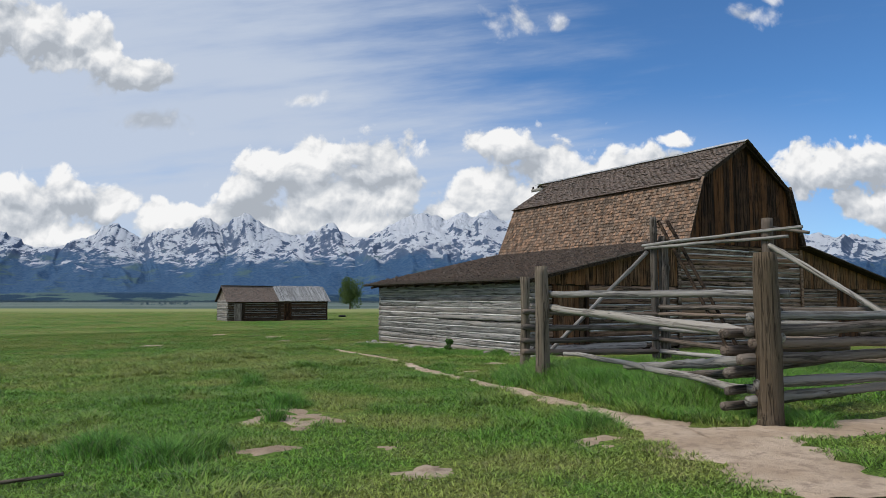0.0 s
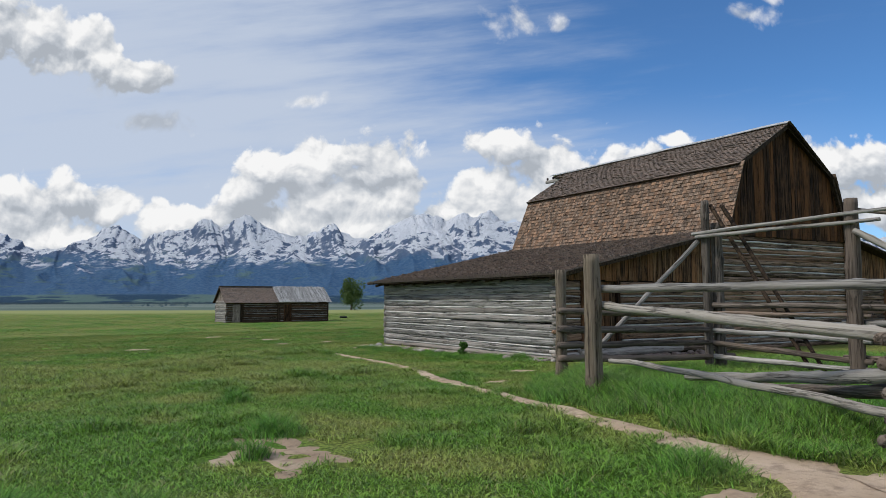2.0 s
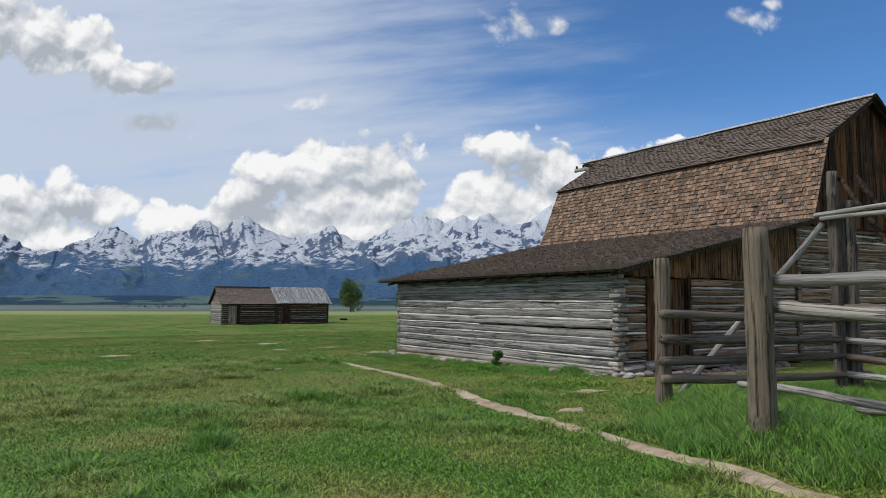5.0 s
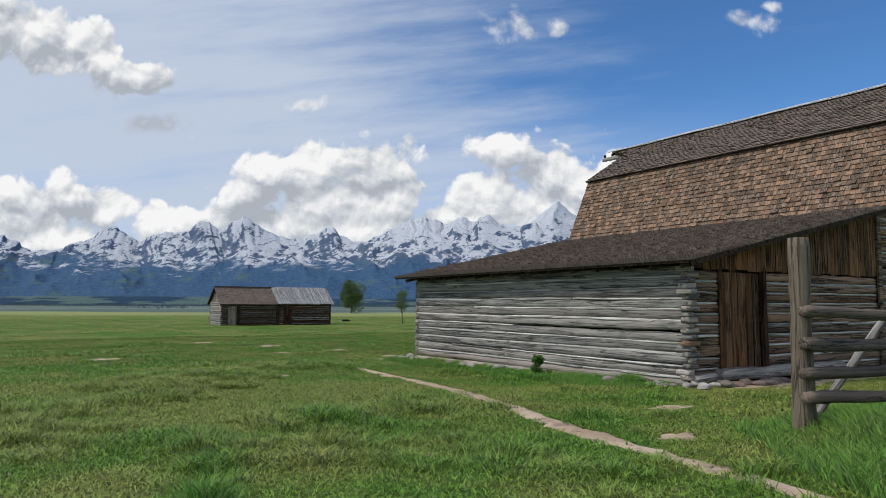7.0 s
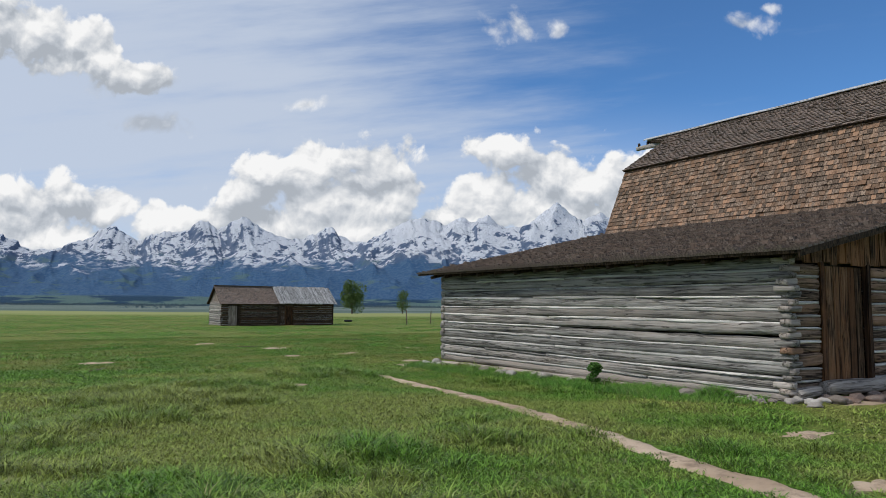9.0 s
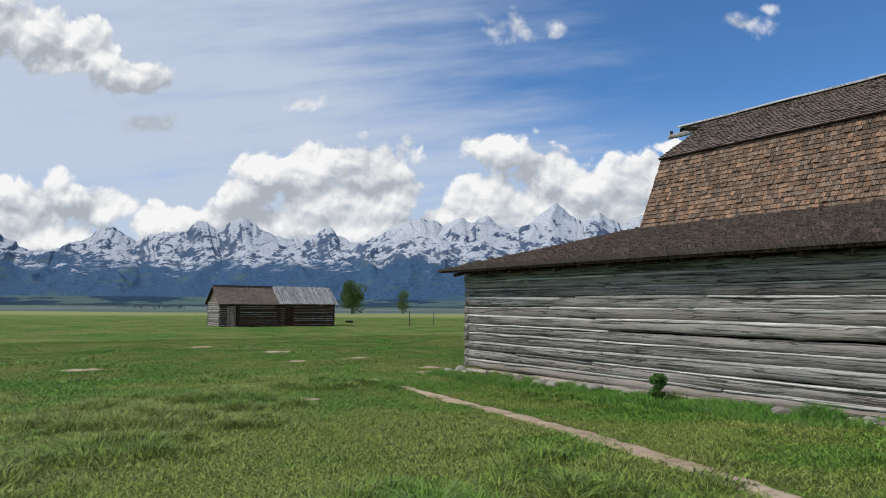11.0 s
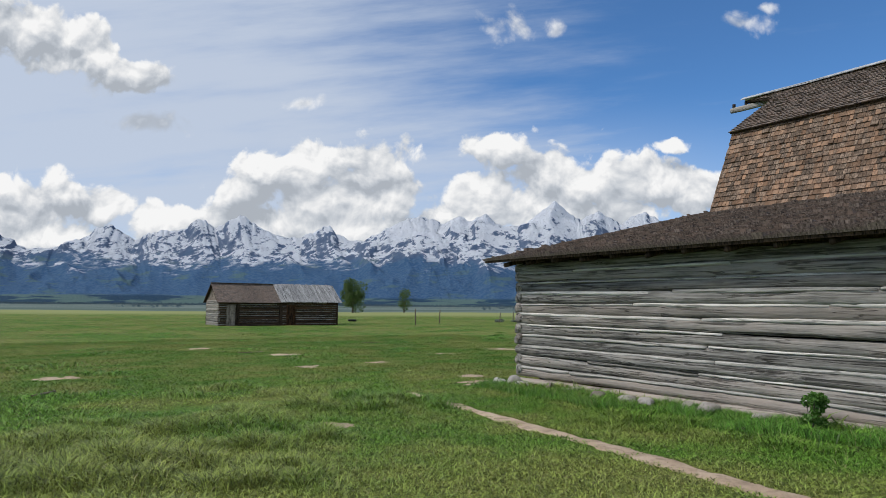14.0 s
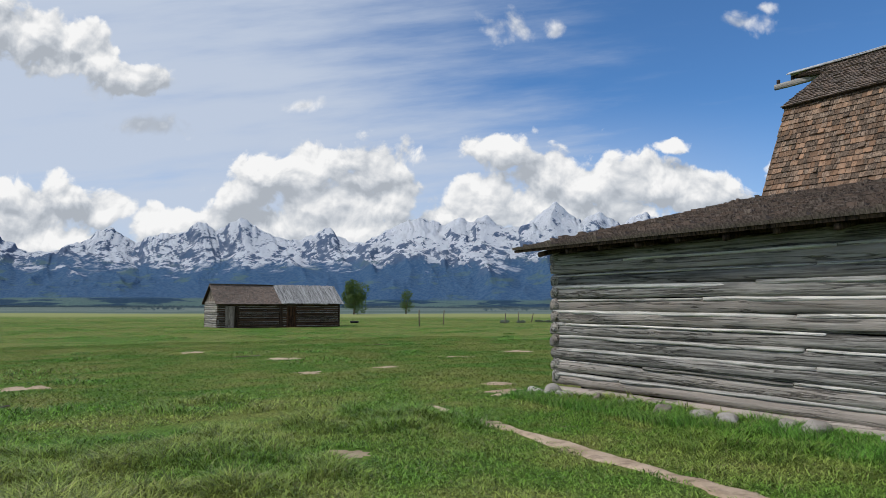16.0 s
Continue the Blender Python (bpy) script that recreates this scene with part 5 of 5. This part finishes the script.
# ---- cabin ----
def build_cabin():
    rng = random.Random(14)
    x0, xm, x1, y0, dep = 11.9, 18.9, 26.1, 75.0, 5.0
    zb = -1.06
    ze, zr = zb + 2.95, zb + 4.75
    cab = thing("log_cabin", "long dark log cabin with a half shingled, half planked roof", "cabin", at=(x0, y0, zb))
    inv = Matrix.Translation((-x0, -y0, -zb))

    def own(ob):
        ob.matrix_basis = inv @ ob.matrix_basis
        return ob
    W = lambda a, b, z0, z1, label, mat=M_LOG_DARK: own(log_wall(cab, "wall", a, b, z0, z1, mat, rng, 0.24, 0.12, label, thick=0.12, chink=0.022))
    W((x0, y0), (x0 + 0.9, y0), zb, ze, "dark brown log wall")
    W((x0 + 2.3, y0), (xm - 0.15, y0), zb, ze, "dark brown log wall with pale chinks")
    W((xm + 0.15, y0), (xm + 0.75, y0), zb, ze, "dark brown log wall")
    W((xm + 1.95, y0), (x1, y0), zb, ze, "dark brown log wall with pale chinks")
    # sunlight put into the colour: paler logs here than on the shaded walls
    W((x0, y0), (x0, y0 + dep), zb, ze, "sunlit grey log end wall", M_LOG_GREY)
    W((x1, y0), (x1, y0 + dep), zb, ze, "dark brown log end wall")
    W((x0, y0 + dep), (x1, y0 + dep), zb, ze, "dark brown log wall")
    for xa, xb in ((x0 + 0.9, x0 + 2.3), (xm + 0.75, xm + 1.95)):
        W((xa, y0), (xb, y0), ze - 0.48, ze, "logs over the doorway")
    own(door_leaf(cab, (x0 + 0.75, y0 - 0.22), (x0 + 1.75, y0 - 0.22), zb + 0.1, zb + 2.45, M_DOOR_GREY, rng, "grey-brown board door standing ajar", 5))
    own(door_leaf(cab, (x0 + 1.8, y0 + 0.05), (x0 + 2.3, y0 + 0.05), zb + 0.1, zb + 2.45, M_BOARD_DARK, rng, "dark inner door boards", 3))
    own(door_leaf(cab, (xm + 0.75, y0 + 0.05), (xm + 1.95, y0 + 0.05), zb + 0.1, zb + 2.45, M_BOARD, rng, "dark brown board door", 5))
    yr = y0 + dep / 2
    rise = (zr - ze) / (dep / 2)
    # gable ends
    for x in (x0, x1):
        g = thing("gable", "upright grey gable boards", "wall")
        del g["category"]
        g.parent = cab
        g.matrix_basis = inv
        y = y0
        while y < y0 + dep - 0.05:
            w = 0.25
            t = lambda q: ze + (dep / 2 - abs(q - yr)) * rise
            me = board_mesh(w - 0.01, max(0.1, t(y) - ze), 0.03, rng, t(y + w) - t(y), 0.01)
            part("board", me, M_DOOR_GREY, g, pose(x, y, ze, 0, 0, 90))
            y += w
    # roofs: x along the ridge
    def slope_roof(xa, xb, lift, planks, sign):
        lo = Vector((0, yr - sign * (dep / 2 + 0.45), ze - 0.45 * rise + lift))
        hi = Vector((0, yr, zr + lift))
        up = (hi - lo).normalized()
        nrm = Vector((1, 0, 0)).cross(up)
        if nrm.z < 0:
            nrm = -nrm
        v, f = [], []
        for x in (xa, xb):
            for p in (lo, hi):
                v += [p + Vector((x, 0, 0)), p + Vector((x, 0, 0)) + nrm * 0.06]
        f = [(0, 4, 6, 2), (1, 3, 7, 5), (0, 1, 5, 4), (2, 6, 7, 3), (0, 2, 3, 1), (4, 5, 7, 6)]
        roof = part("roof", mesh_of("roof", v, f), M_BOARD_DARK, cab, inv, "grey plank roof" if planks else "brown shingled roof")
        ln = (hi - lo).length
        if planks:
            x = xa - 0.05
            while x < xb:
                w = rng.uniform(0.17, 0.3)
                ext = rng.uniform(0.02, 0.16)
                m = Matrix((Vector((1, 0, 0)), up, nrm)).transposed().to_4x4()
                q = lo + Vector((x, 0, 0)) - up * rng.uniform(0, 0.1) + nrm * (0.062 + rng.choice((0, 0.03)))
                vv = [(0, 0, 0), (w, 0, 0), (w, ln + ext, 0), (0, ln + ext, 0), (0, 0, 0.03), (w, 0, 0.03), (w, ln + ext, 0.03), (0, ln + ext, 0.03)]
                ff = [(3, 2, 1, 0), (4, 5, 6, 7), (0, 1, 5, 4), (1, 2, 6, 5), (2, 3, 7, 6), (3, 0, 4, 7)]
                part("roof_plank", mesh_of("roof_plank", vv, ff), M_PLANK_GREY, roof, Matrix.Translation(q) @ m)
                x += w * 0.93
        else:
            sv, sf = [], []
            c = 0
            while c * 0.2 < ln:
                x = xa
                while x < xb:
                    w = min(rng.uniform(0.13, 0.26), xb - x + 0.01)
                    shingle_faces(sv, sf, lo + up * (c * 0.2) + Vector((x, 0, 0)) + nrm * 0.062, Vector((1, 0, 0)), up, nrm, w - 0.01, 0.3, rng.uniform(0.02, 0.045))
                    x += w
                c += 1
            tagged(part("shingles", mesh_of("shingles", sv, sf), M_SHINGLE_OLD, roof), kind="stuff")
    for sign in (1, -1):
        slope_roof(x0 - 0.35, xm + 0.1, 0.0, False, sign)
        slope_roof(xm, x1 + 0.3, 0.10, True, sign)
    # corner posts between the halves
    for x in (xm - 0.1, xm + 0.12, x1):
        part("corner_post", board_mesh(0.16, 2.9, 0.14, rng), M_BOARD_DARK, cab, inv @ pose(x, y0 - 0.17, zb))


# ---- small things ----
def stone(x, y, r, seed, z=None, label="pale rounded field stone in the grass", mat=None):
    rng = random.Random(seed)
    bm = bmesh.new()
    bmesh.ops.create_icosphere(bm, subdivisions=3, radius=1.0)
    sx, sy, sz = r * rng.uniform(0.9, 1.4), r * rng.uniform(0.8, 1.1), r * rng.uniform(0.5, 0.75)
    for v in bm.verts:
        k = 1 + 0.38 * noise.noise(v.co * 1.4 + Vector((seed * 3.1, 0, 0))) + 0.06 * noise.noise(v.co * 4 + Vector((0, seed, 0)))
        v.co = Vector((v.co.x * sx * k, v.co.y * sy * k, v.co.z * sz * k))
    for fc in bm.faces:
        fc.smooth = True
    me = bpy.data.meshes.new("stone")
    bm.to_mesh(me)
    bm.free()
    g = ground_at(x, y) if z is None else z
    tagged(part("stone", me, mat or M_STONE, None, pose(x, y, g + sz * 0.55, 0, 0, rng.uniform(0, 360))), label, "stone", "stones along the barn")


def build_small():
    rng = random.Random(3)
    for k, (x, y) in enumerate(((-0.62, 7.26), (-0.48, 6.76), (-0.52, 6.34), (-0.47, 5.56), (-0.46, 5.23), (-0.45, 9.42), (-0.33, 8.75), (-0.35, 8.1), (-0.4, 4.4), (-0.5, 10.1), (-0.35, 9.8))):
        stone(x, y, rng.uniform(0.13, 0.17), k + 1)
    for k in range(52):
        x = -0.30 + 0.115 * k + rng.uniform(-0.06, 0.06)
        stone(x, front(x) - rng.uniform(0.10, 0.75), rng.uniform(0.07, 0.13), 40 + k, label="rough reddish foundation stone under the barn's sill", mat=M_STONE_RED if k > 6 else None)
    for k in range(12):
        stone(-0.18 - rng.uniform(0.0, 0.35), rng.uniform(-0.2, 1.7), rng.uniform(0.05, 0.12), 80 + k, label="small grey stone at the barn's corner")
    bush(-0.62, 3.64, 0.50, 0.36, 5)
    # fence line on the flats
    far = thing("wire_fence", "row of thin weathered fence posts on the meadow", "fence")
    for x, y, h, ln in ((43.3, 77.8, 1.9, 0.03), (35.5, 71.6, 2.0, -0.05), (54.1, 77.8, 1.5, 0.2), (60.4, 79.2, 1.4, 0.5), (59.0, 80.5, 1.6, 0.05)):
        z = ground_at(x, y)
        pole("post", (x, y, z - 0.2), (x + ln, y, z + h), 0.075, M_POLE_DARK, far, rng)
    # old tyre lying in the field
    v, f = [], []
    n, k = 28, 10
    for i in range(n):
        for j in range(k):
            a, b = 2 * math.pi * i / n, 2 * math.pi * j / k
            r = 0.45 + 0.16 * math.cos(b)
            v.append((r * math.cos(a), r * math.sin(a), 0.14 + 0.15 * math.sin(b)))
            f.append((i * k + j, i * k + (j + 1) % k, ((i + 1) % n) * k + (j + 1) % k, ((i + 1) % n) * k + j))
    tagged(part("tyre", mesh_of("tyre", v, f, True), M_RUBBER, None, Matrix.Translation((35.06, 88.6, ground_at(35.06, 88.6))) @ Matrix.Scale(1.05, 4)), "black rubber tyre lying flat in the meadow", "tyre")
    # loose boards on the turf
    for x, y, a, ln in ((-8.6, 13.5, 60, 0.8), (-1.0, 26.0, 20, 1.2), (-14.5, -9.55, 6, 0.9), (8.0, 33.0, 0, 1.3)):
        me = log_mesh(ln, 0.028, 0.014, rng, square=4)
        tagged(part("loose_board", me, M_POST, None, pose(x, y, ground_at(x, y) + 0.03, 0, 0, a)), "short grey board lying in the grass", "board", "loose boards")
    # sage clumps beyond the fence line
    r2 = np.random.default_rng(8)
    for k in range(10):
        x, y = 52 + r2.uniform(0, 22), 74 + r2.uniform(0, 10)
        t = thing("sagebrush", "low grey-green sagebrush clump on the meadow", "shrub", "sagebrush by the fence line", at=(x, y, ground_at(x, y)))
        leaf_cloud("foliage", [(0, 0, 0.2), (0.5, 0.1, 0.15), (-0.4, 0.2, 0.2)], [0.35, 0.4, 0.35], 260, 0.09, r2, M_SAGE, t, 0.6)


build_barn()
build_corral()
build_cabin()
tree(88.9, 197.0, 11.5, 8.8, 3, "round green cottonwood tree alone on the flats")
tree(109.0, 198.0, 8.0, 5.9, 4, "smaller young green tree on the flats", 2400)
build_far_woods()
build_small()
build_grass()
